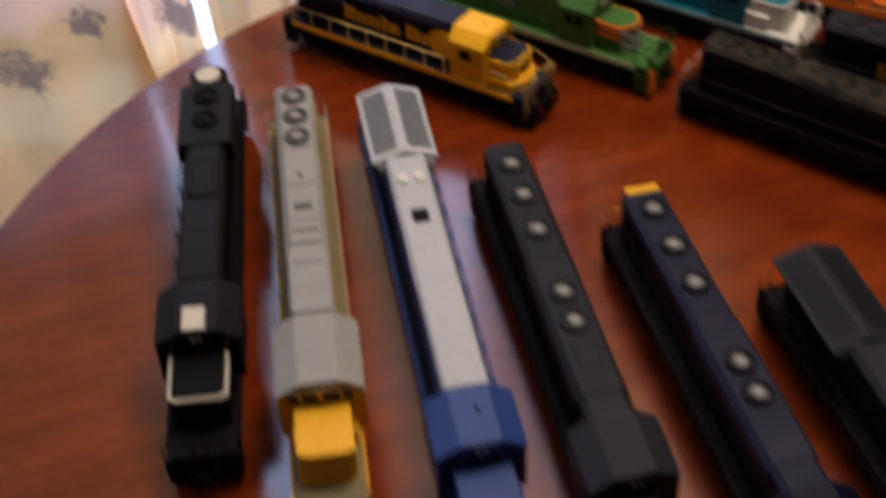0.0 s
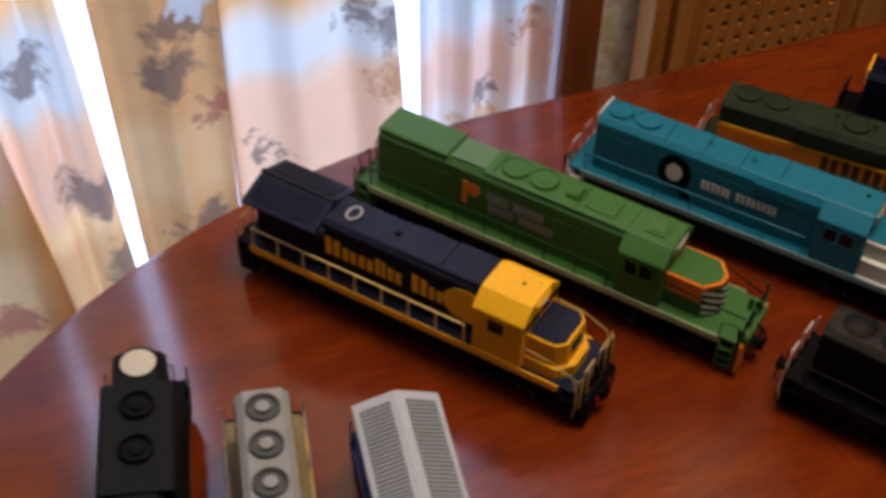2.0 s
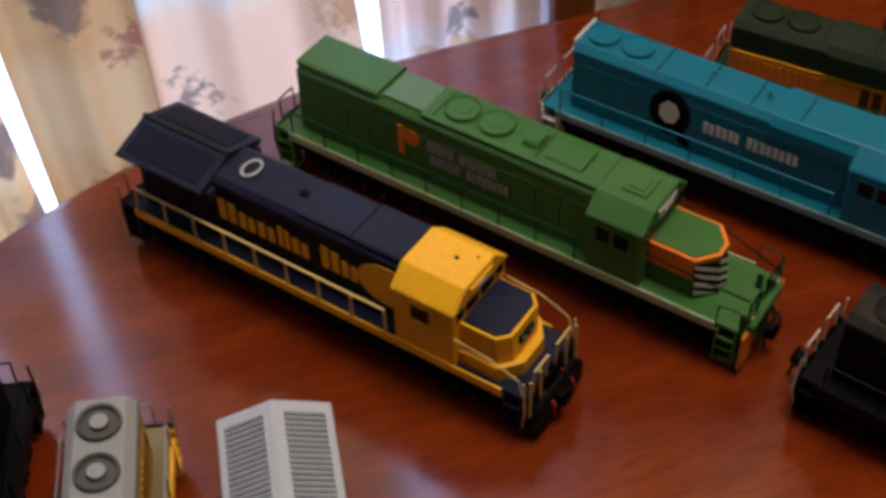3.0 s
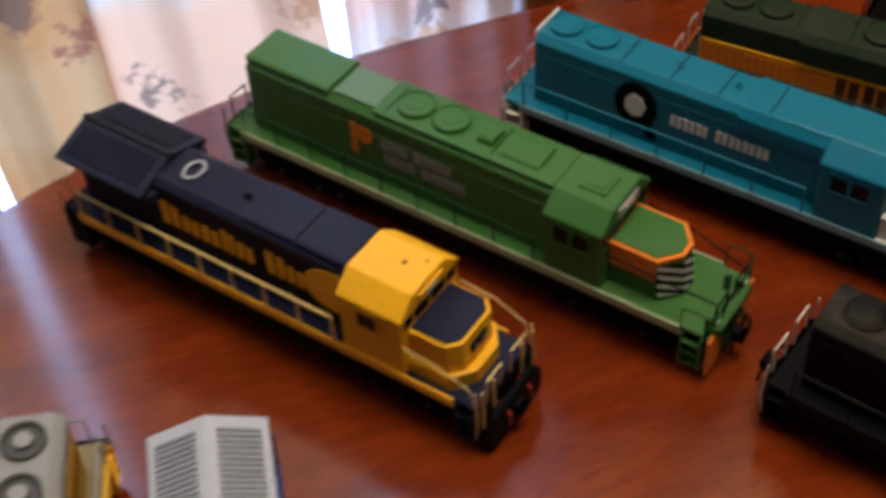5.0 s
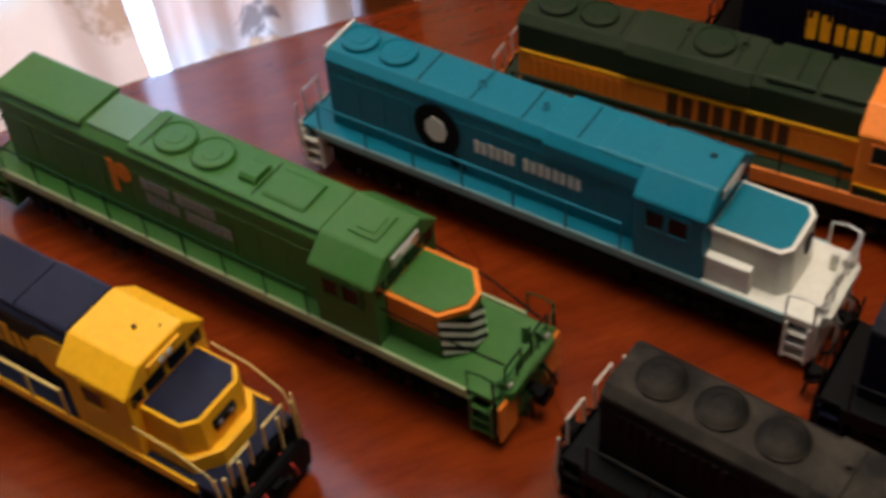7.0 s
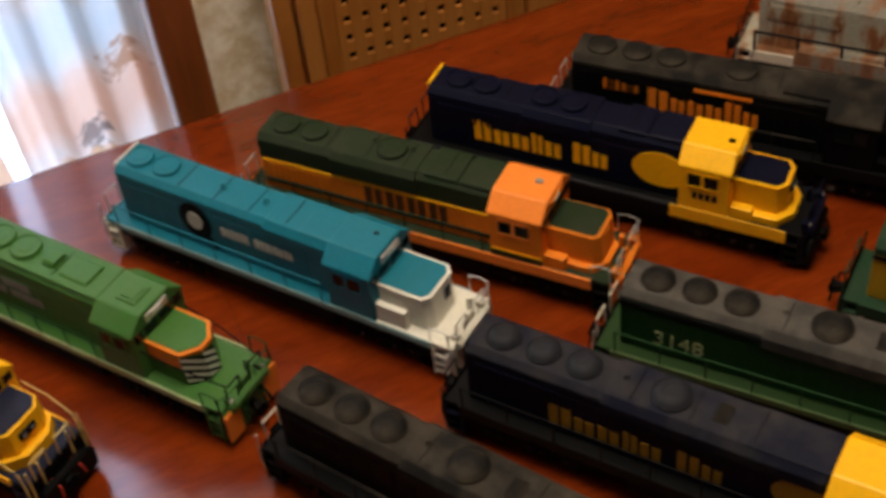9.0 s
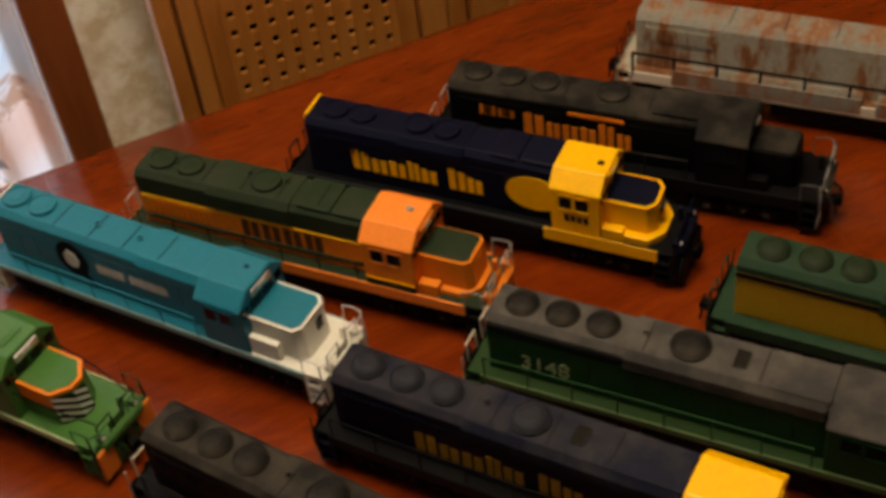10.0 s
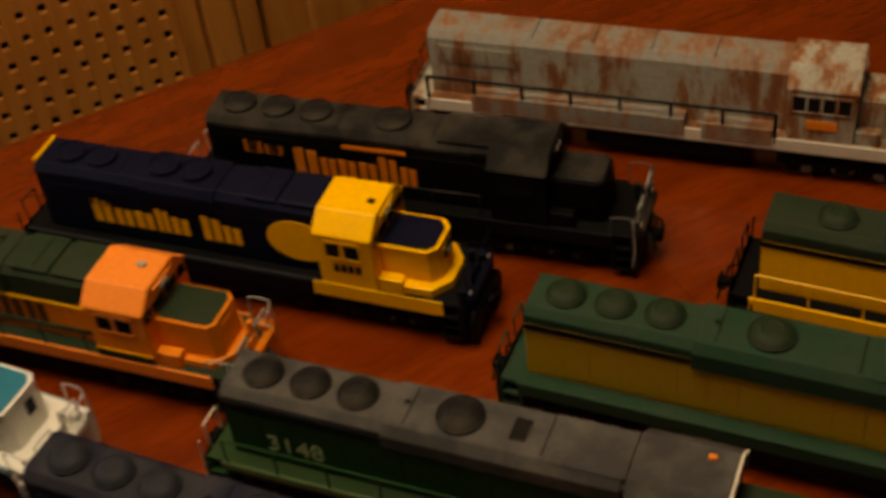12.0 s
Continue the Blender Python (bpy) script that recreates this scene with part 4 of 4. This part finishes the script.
part("roof_fitting", box(-0.0150, -0.0120, -0.0012, 0.0012, HOOD_TOP - 0.0002, HOOD_TOP + 0.0012, 0.0003), COAL, a)
word_shapes(a, -1, -0.046, 0.017, 0.0335, 0.0440, SAY, YELLOW)
oval(a, "colour_lobe", YELLOW, 0.0290, 0.0385, 0.0125, 0.0095, -(HOOD_W + 0.0004))

# Green engine.
b = locomotive("leaf green model locomotive with an orange and striped nose", -0.21, 0, 0.007, dict(
    ends=(-12.9, -11.85, 1.5, 3.7, 6.10, 7.8), nose_w=0.0104, nose_cut=0.0062, nose_flat=0.30, side=GREEN, roof=GREEN, cab=GREEN, nosec=GREEN, nose_top=GREEN, nose_band=ORANGE, sill=GREEN_SILL, sill_drop=0.0034, rail=CASCADE, rail_r=0.00036, rail_step=0.0165, deck=GREEN,
    pilot=GREEN, steps=GREEN, chamfer=0.0030, fans=((-4.75, F48, 0.0006, GREEN), (-3.25, F48, 0.0006, GREEN)), hatches=((-11.85, -8.0, 0.0100, 0.0016), (-1.95, -1.3, 0.0042, 0.0030), (-0.9, 0.65, 0.0062, 0.0018), (-6.0, 1.45, 0.0098, 0.0006)),
    nose_rails=True, cab_hatch=True, zebra=(COAL, WHITE), nose_lamp=False, lockers=False, end_rail=COAL, truck=0.042, lamp_paint=SILVER, lift=0.001, side_grilles=False), FAR)
part("nose_side", box(0.0374, 0.0546, -0.0107, -0.0102, DECK + 0.0090, NOSE_TOP - 0.0022), ORANGE, b)
# Pale roof patch with the window's reflection painted into its colour.
part("sheen_panel", box(-0.0785, -0.0600, -0.0080, 0.0080, HOOD_TOP + 0.0004, HOOD_TOP + 0.00175, 0.0002), PALE_SHEEN, b)
oval(b, "emblem", ORANGE, -0.0640, 0.0415, 0.0036, 0.0038, -(HOOD_W + 0.0004))
for v in (-0.0125, 0.0125):
    part("pilot_plate", box(0.0780, 0.0792, v - 0.0048, v + 0.0048, 0.0035, 0.0200, 0.0006), ORANGE, b)
part("emblem", box(-0.0700, -0.0674, -HOOD_W - 0.0006, -HOOD_W - 0.0002, 0.0315, 0.0455), ORANGE, b)
word_shapes(b, -1, -0.0565, -0.0260, 0.0384, 0.0432, ROCKY, GREY)
word_shapes(b, -1, -0.0555, -0.0205, 0.0320, 0.0368, ROCKY, GREY)

front_gear(b, 0.0780, GREEN, CASCADE)

# Teal and white engine.
c = locomotive("teal model locomotive with a white nose and a round black emblem", 6.68, 7.04, 0.017, dict(
    ends=(-11.5, -10.35, 1.4, 3.7, 6.15, 7.45), nose_w=0.0112, nose_cut=0.0030, nose_flat=0.70, side_grilles=False, side=TEAL, roof=TEAL, cab=TEAL, nosec=WHITE, nose_top=TEAL, nose_band=WHITE, sill=PALE_TEAL, sill_drop=0.0030, rail=TEAL, deck=TEAL, pilot=WHITE, steps=WHITE, porch=WHITE,
    end_rail=SILVER, fans=((-9.55, 0.0066, 0, TEAL), (-8.05, 0.0066, 0, TEAL)), vents=((-4.84, 0.0), (-2.52, 0.0)), hatches=((-0.2, 1.4, 0.0096, 0.0010),), shoulder=(-2.0, 1.35),
    locker_h=0.0105, locker_len=0.0150, nose_lamp=False, truck=0.036, roof_marks=((1.6, 0.3, 0.0010, CHARCOAL),), lamp_paint=SILVER), FAR)
oval(c, "emblem", COAL, -0.0598, 0.0372, 0.0088, 0.0106, -(HOOD_W + 0.0004))
oval(c, "emblem_centre", WHITE, -0.0600, 0.0375, 0.0044, 0.0054, -(HOOD_W + 0.0008), 7)
bm = bmesh.new()
f = [bm.verts.new((u, -HOOD_W - 0.0005, z)) for u, z in ((-0.0580, 0.0300), (-0.0530, 0.0300), (-0.0485, 0.0235), (-0.0545, 0.0235))]
bm.faces.new(f)
bmesh.ops.solidify(bm, geom=bm.faces[:], thickness=0.0003)
part("emblem_tail", bm, COAL, c)
word_shapes(c, -1, -0.0455, -0.0065, 0.0340, 0.0392, ROCKY, WHITE)
part("nose_emblem", box(0.0618, 0.0627, 0.0010, 0.0052, 0.0300, 0.0362, 0.0003), NAVY, c)
part("rear_hood_trim", box(-0.1046, -0.1036, -0.0085, 0.0085, 0.046, 0.0530, 0.0002), WHITE, c)

front_gear(c, 0.0745, WHITE, SILVER)

# Orange and dark green engine.
d = locomotive("orange and dark green model locomotive with handrails", 12.23, 12.76, 0.104, dict(
    ends=(-12.4, -11.45, 0.4, 2.85, 5.2, 6.1), side=ORANGE, roof=BOTTLE, cab=ORANGE_CAB, cab_side=ORANGE, nosec=ORANGE, nose_top=BOTTLE, sill=ORANGE_CAB, rail=BOTTLE, deck=BOTTLE, pilot=ORANGE, steps=COAL,
    end_rail=SILVER, split=0.0395, fans=((-10.4, 0.0066, 0, BOTTLE), (-8.9, 0.0066, 0, BOTTLE), (-4.9, F48, 0.0008, BOTTLE)), vents=((-5.9, 0.3), (-4.0, 0.3)), hatches=((-2.9, -1.3, 0.0095, 0.0012), (-1.1, 0.4, 0.0095, 0.0010)),
    ledge=(5.55, 0.0128, 0.0030, ORANGE), roof_marks=((1.7, 0.2, 0.0016, GREY),), duct_z=0.0412, shoulder=(-7.6, -3.3), lockers=True, truck=0.036), FAR)
word_shapes(d, -1, -0.0600, -0.0180, 0.0280, 0.0380, BLOCK4, UMBER)
part("stripe", box(-0.113, 0.004, -HOOD_W - 0.0007, -HOOD_W - 0.0002, 0.0385, 0.0394), YELLOW, d)
part("stripe", box(-0.113, 0.004, -HOOD_W - 0.0007, -HOOD_W - 0.0002, 0.0255, 0.0275), BOTTLE, d)
part("stripe", box(0.0045, 0.0285, -CAB_W - 0.0005, -CAB_W - 0.0001, 0.0212, 0.0258), BOTTLE, d)
part("stripe", box(0.0045, 0.0285, -CAB_W - 0.0006, -CAB_W - 0.0001, 0.0259, 0.0266), YELLOW, d)

front_gear(d, 0.0610, ORANGE, GREY)

# Dark blue and yellow engine.
e = locomotive("dark blue model locomotive with a bright yellow cab and nose", 16.36, 18.82, 0.101, dict(
    ends=(-11.3, -10.15, 2.35, 4.65, 6.90, 8.1), nose_cut=0.0034, nose_flat=0.62, side=NAVY, roof=NAVY, cab=YELLOW, nose_top=NAVY, sill=COAL, rail=NAVY, deck=COAL, pilot=COAL, steps=COAL, nose_band=YELLOW, locker_paint=YELLOW,
    fans=((-8.9, 0.0064, 0, NAVY), (-7.5, 0.0064, 0, NAVY), (-4.6, 0.0064, 0.0008, NAVY), (-3.2, 0.0064, 0.0008, NAVY)), hatches=((-0.7, 0.6, 0.0095, 0.0010), (0.8, 2.3, 0.0095, 0.0012)), shoulder=(-5.3, -2.0),
    rake=0.0008, ledge=(7.35, 0.0140, 0.0036, YELLOW), roof_marks=((1.9, -0.2, 0.0014, COAL),), rails=False, truck=0.036), FAR)
word_shapes(e, -1, -0.078, -0.011, 0.0285, 0.0405, SAY, YELLOW)
oval(e, "colour_lobe", YELLOW, 0.0135, 0.0360, 0.0135, 0.0098, -(HOOD_W + 0.0004))
part("snow_plow", prism_x(PLOW, 0.0811, 0.0845, 0.0012), COAL, e)
plate = part("nose_light_plate", box(0.0696, 0.0709, -0.0034, 0.0034, 0.0335, 0.0372, 0.0004), COAL, e)
for v in (-0.0016, 0.0016):
    part("headlight", lathe([(0.0, 0.0), (0.0010, 0.0), (0.0010, 0.0003), (0.0, 0.0005)], 12), GRILLE_GREY, plate).matrix_basis = Matrix.Translation((0.0709, v, 0.0354)) @ Matrix.Rotation(math.pi / 2, 4, "Y")
for k in range(4):
    part("number_bar", box(0.0300 + k * 0.0030, 0.0320 + k * 0.0030, -CAB_W - 0.0004, -CAB_W - 0.0001, 0.0296, 0.0332), NAVY, e)
part("rear_cap", box(-0.1024, -0.1011, -0.0080, 0.0080, 0.0440, 0.0535, 0.0003), YELLOW, e)
part("yellow_sill", box(0.020, 0.073, -DECK_W - 0.0006, -DECK_W - 0.0001, 0.0165, 0.0235, 0.0002), YELLOW, e)
rod_bm = rod([(-0.110, -DECK_W + 0.001, DECK + 0.0008), (0.022, -DECK_W + 0.001, DECK + 0.0008)], 0.0005)
part("walkway_edge", rod_bm, CHARCOAL, e)

front_gear(e, 0.0810, NAVY, COAL, False)

# Weathered black engine.
f = locomotive("weathered black model locomotive with worn orange lettering", 11.2, 22.8, 0.14, dict(
    ends=(-1.1, 0.0, 12.2, 14.5, 16.6, 18.0), side=COAL, roof=SMOKE, cab=COAL, cab_roof=SMOKE, nosec=COAL, nose_top=SMOKE, sill=COAL, rail=SMOKE, deck=COAL, pilot=COAL, steps=COAL, end_rail=GREY,
    fans=((1.2, F48, 0, SMOKE), (2.9, F48, 0, SMOKE), (4.6, F48, 0, SMOKE), (7.9, 0.0075, 0, SMOKE)), hatches=((10.0, 12.5, 0.0095, 0.0010),), truck=0.042), FAR)
word_shapes(f, -1, 0.016, 0.034, 0.0370, 0.0432, ((1, 1, 0.2), (1, 0.8, 0.1)), ORANGE)
word_shapes(f, -1, 0.038, 0.091, 0.0290, 0.0420, ((1.2, 1, 0.2), (0.8, 0.7, 0.2), (0.9, 0.7, 0.2), (0.9, 0.7, 0.2), (0.9, 1, 0.2), (0.8, 0.7, 0.1)), ORANGE)
part("lettering_bar", box(0.060, 0.087, -HOOD_W - 0.0005, -HOOD_W - 0.0001, 0.0445, 0.0462), ORANGE, f)

front_gear(f, 0.1800, SMOKE, MESH_GREY)

# Rusty white engine.
g = locomotive("rust-streaked off-white model locomotive with black handrails", 17.35, 31.07, 0.127, dict(
    ends=(-1.0, 0.0, 15.4, 18.1, 20.3, 21.8), side=RUSTY_LIT, roof=WORN_WHITE, cab=RUSTY_LIT, split=0.0488, sill=CREAM, rail=COAL, rail_r=0.0008, deck=RUSTY_LIT, pilot=RUSTY_LIT, steps=RUSTY_LIT, chamfer=0.0032, doors=False,
    windows=((0.08, 0.26), (0.30, 0.48), (0.52, 0.70), (0.74, 0.92)), truck=0.044), FAR)
part("battery_box", box(0.020, 0.113, -DECK_W - 0.0004, -HOOD_W, DECK - 0.004, DECK + 0.0052, 0.0005), WORN_WHITE, g)
part("battery_box", box(0.120, 0.149, -DECK_W - 0.0004, -HOOD_W, DECK - 0.004, DECK + 0.0045, 0.0005), WORN_WHITE, g)
part("rust_panel", box(0.162, 0.174, -CAB_W - 0.0005, -CAB_W - 0.0001, 0.0280, 0.0325, 0.0002), ORANGE, g)

# ---- near row, parallel to the far row
def sd_spec(u0, cab0, side, roof, cab, **more):
    """A six-axle engine with three rear fans and one more; u0: its first fan."""
    spec = dict(ends=(u0 - 2.2, u0 - 1.2, cab0, cab0 + 2.9, cab0 + 5.2, cab0 + 7.2), side=side, roof=roof, cab=cab, sill=side, rail=side, deck=roof, pilot=COAL, steps=side,
                fans=tuple((u0 + k, F48, 0, more.get("fan_paint", roof)) for k in (0, 1.72, 3.42)) + ((u0 + 6.95, 0.0080, 0.0008, more.get("fan_paint", roof)),),
                fan_kind="dome", vents=((u0 + 5.1, 0.1),), hatches=((u0 + 8.6, u0 + 9.3, 0.0040, 0.0008), (u0 + 10.1, cab0 - 0.1, 0.0096, 0.0009)), shoulder=(u0 + 4.6, cab0 - 0.2), truck=0.044)
    spec.update(more)
    return spec


h7 = locomotive("weathered black model locomotive with three round roof fans", 12.16, -0.69, -0.05, sd_spec(0.0, 12.6, COAL, SMOKE, COAL, end_rail=CREAM, rail=SMOKE, deck=COAL, fan_paint=SMOKE), NEAR)
h8 = locomotive("dusty navy model locomotive with a yellow cab", 17.2, 4.89, 0.033, sd_spec(0.0, 13.3, NAVY, NAVY_DUSTY, YELLOW, rail=COAL, sill=COAL, deck=COAL, fan_paint=CHARCOAL), NEAR)
word_shapes(h8, -1, 0.024, 0.095, 0.0260, 0.0375, SAY, YELLOW_DULL)
oval(h8, "colour_lobe", YELLOW_DULL, 0.125, 0.0360, 0.0125, 0.0095, -(HOOD_W + 0.0004))
h9 = locomotive("dark green model locomotive with a dusty grey roof", 21.2, 10.27, 0.08, sd_spec(0.0, 12.6, CASCADE, DUST_ROOF, DUST_ROOF, edge_shade_line=COAL, side_grilles=False, cab_side=CASCADE, nosec=CASCADE, nose_top=BOTTLE, sill=CASCADE_SILL, sill_drop=0.003, deck=DUSTY_GREEN, rail=CASCADE, end_rail=CREAM, fan_paint=SMOKE,
    frame_paint=CASCADE, roof_marks=((2.2, 0.5, 0.0013, ORANGE),)), NEAR)
part("windshield_frame", prism_x([(-0.0168, 0.0400), (-0.0168, 0.0470), (-0.0094, 0.0536), (0.0094, 0.0536), (0.0168, 0.0470), (0.0168, 0.0400), (0.0156, 0.0400), (0.0156, 0.0464), (0.0090, 0.0524), (-0.0090, 0.0524), (-0.0156, 0.0464), (-0.0156, 0.0400)], 0.1557, 0.1566), CREAM, h9)
txt = bpy.data.curves.new("road_number", "FONT")
txt.body, txt.size, txt.extrude = "3148", 0.0108, 0.0001
tmp = new("road_number", txt)
me = bpy.data.meshes.new_from_object(tmp.evaluated_get(bpy.context.evaluated_depsgraph_get()))
bpy.data.objects.remove(tmp)
me.materials.append(GREEN_SILL)
num = new("road_number", me)
num.parent = h9
num.matrix_basis = Matrix.Translation((0.002, -HOOD_W - 0.0004, 0.0275)) @ Matrix.Rotation(math.pi / 2, 4, "X")
tagged(num, "pale green painted road number")
h10 = locomotive("yellow model locomotive with a moss green roof", 29.18, 17.06, 0.06, sd_spec(0.0, 12.6, OCHRE, MOSS, MOSS, sill=MOSS, rail=MOSS, deck=MOSS, rails=False, fan_paint=BOTTLE, split=0.0462, steps=MOSS, side_grilles=False, edge_shade_line=COAL), NEAR)
h11 = locomotive("yellow model locomotive with a dusty dark green roof", 35.46, 23.76, 0.045, sd_spec(0.0, 12.6, YELLOW, BOTTLE, BOTTLE, sill=YELLOW, rail=YELLOW, end_rail=COAL, steps=COAL, split=0.0450, side_grilles=False, edge_shade_line=COAL, deck=COAL, fans=((1.2, F48, 0, BOTTLE), (5.0, F48, 0, BOTTLE))), NEAR)

for engine in (h7, h8, h9):
    louvre = part("roof_louvre", box(0.0868, 0.0922, -0.0044, 0.0044, HOOD_TOP + 0.0006, HOOD_TOP + 0.0014, 0.0002), SMOKE, engine)
    for k in range(5):
        part("slat", box(0.0872 + k * 0.0010, 0.0876 + k * 0.0010, -0.0040, 0.0040, HOOD_TOP + 0.0013, HOOD_TOP + 0.0019), COAL, louvre)

# ---- near row, turned towards the table's end
def turned(label, rear_x, rear_y, degrees, spec):
    return locomotive(label, rear_x, rear_y, radians(degrees), dict(spec, cab_w=0.0198), NEAR)


l1 = turned("black model locomotive with a wide fan housing", -11.92, -18.85, -50.3, dict(
    ends=(-1.6, -0.6, 17.4, 20.9, 23.9, 25.8), side=COAL, roof=SOFT_BLACK, cab=SOFT_BLACK, cab_side=COAL, nosec=COAL, nose_band=CREAM, sill=COAL, rail=COAL, deck=COAL, housing=(1.1, 6.6), split=0.044,
    fan_kind="ring", fans=((2.35, F48, 0.0012, COAL), (4.55, F48, 0.0012, COAL)), hatches=((8.5, 11.0, 0.0060, 0.0012), (11.6, 17.2, 0.0095, 0.0010)), nose_w=0.0135, truck=0.046, roof_marks=((2.7, -0.1, 0.0075, CREAM),)))
drum = part("rear_drum", lathe([(0.0088, -0.006), (0.0092, -0.001), (0.0088, 0.0010), (0.0076, 0.0012), (0.0074, 0.0006), (0, 0.0006)], 28, None, (0.0000, 0, 0.0515)), COAL, l1, "", 35)
part("disc", lathe([(0.0072, 0.0004), (0.0072, 0.0012), (0, 0.0013)], 28, None, (0.0000, 0, 0.0515)), CREAM, drum, "round cream-white disc")
l2 = turned("grey and yellow model locomotive with three roof fans", -6.26, -18.01, -48.35, dict(
    ends=(-2.2, -1.0, 17.6, 21.9, 25.0, 26.8), side=YELLOW_DULL, roof=GREY, cab=GREY, cab_side=YELLOW, nosec=YELLOW, sill=YELLOW, rail=GREY, deck=OLIVE, split=0.044, chamfer=0.003,
    fan_kind="ring", hub_paint=GREY, fans=((0.0, F48, 0, MESH_GREY), (1.85, F48, 0, MESH_GREY), (3.7, F48, 0, MESH_GREY)), hatches=((9.6, 11.4, 0.0080, 0.0012), (12.8, 17.3, 0.0098, 0.0012)), vents=((7.0, 0.0),), nose_w=0.0130, truck=0.046))
part("roof_slot", box(0.0940, 0.0990, -0.0046, 0.0046, HOOD_TOP - 0.0002, HOOD_TOP + 0.0016, 0.0003), MESH_GREY, l2)
bm = bmesh.new()
for x0, x1, y0, y1 in ((0.1085, 0.1093, -0.0078, 0.0078), (0.1227, 0.1235, -0.0078, 0.0078), (0.1093, 0.1227, -0.0078, -0.0070), (0.1093, 0.1227, 0.0070, 0.0078)):
    box(x0, x1, y0, y1, HOOD_TOP - 0.0002, HOOD_TOP + 0.0010, 0, bm)
part("hatch_rim", bm, GREY, l2)
l3 = turned("pale grey and blue model locomotive with a winged radiator", -2.22, -14.64, -45.35, dict(
    ends=(-1.0, 0.4, 23.1, 26.4, 29.2, 31.0), side=ROYAL, roof=PALE_GREY, cab=ROYAL, sill=ROYAL, rail=ROYAL, deck=NAVY, wing=(-0.1, 6.2), wing_paint=PALE_GREY, grille=GRILLE_GREY, split=0.050, chamfer=0.0020,
    nose_w=0.0130, truck=0.046, roof_marks=((1.4, 0.2, 0.0012, NAVY),), hatch_paint=PALE_GREY, hatches=((16.5, 23.0, 0.0098, 0.0010),)))
for v in (-0.0045, 0.0045):
    part("roof_box", box(0.0790, 0.0850, v - 0.0026, v + 0.0026, HOOD_TOP - 0.0002, HOOD_TOP + 0.0020, 0.0007), WHITE, l3)
part("exhaust_stack", box(0.1080, 0.1165, -0.0040, 0.0040, HOOD_TOP - 0.0002, HOOD_TOP + 0.0022, 0.0006), COAL, l3)
turned("dark grey model locomotive with five roof fans", 7.35, -16.74, -43.75, dict(
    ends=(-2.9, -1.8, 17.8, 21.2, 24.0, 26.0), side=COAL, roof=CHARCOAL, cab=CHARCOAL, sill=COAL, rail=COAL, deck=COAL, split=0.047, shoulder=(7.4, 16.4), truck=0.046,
    fans=tuple((u, 0.0074, 0, CHARCOAL) for u in (0.0, 2.6, 5.35)) + tuple((u, 0.0074, 0.0006, CHARCOAL) for u in (10.0, 12.0)), blade_glint=GREY, fan_kind="ring", hatches=((13.2, 14.8, 0.0060, 0.0012),)))
l5 = turned("dark navy model locomotive with a yellow rear end", 15.43, -16.15, -41.7, dict(
    ends=(-2.9, -1.8, 18.0, 21.4, 24.0, 26.0), side=NAVY, roof=SLATE_BLUE, cab=NAVY, sill=SMOKE, rail=COAL, deck=COAL, split=0.047, shoulder=(8.0, 16.6), truck=0.046, end_rail=YELLOW, blade_glint=GREY, fan_kind="ring",
    fans=tuple((u, 0.0074, 0, GLOSS) for u in (-0.1, 2.7, 5.5)) + tuple((u, 0.0074, 0.0006, GLOSS) for u in (10.85, 12.8))))
part("rear_cap", box(-0.0196, -0.0150, -0.0085, 0.0085, 0.0450, 0.0534, 0.0006), YELLOW, l5)
turned("charcoal model locomotive with a wide winged radiator", 22.97, -14.77, -40.75, dict(
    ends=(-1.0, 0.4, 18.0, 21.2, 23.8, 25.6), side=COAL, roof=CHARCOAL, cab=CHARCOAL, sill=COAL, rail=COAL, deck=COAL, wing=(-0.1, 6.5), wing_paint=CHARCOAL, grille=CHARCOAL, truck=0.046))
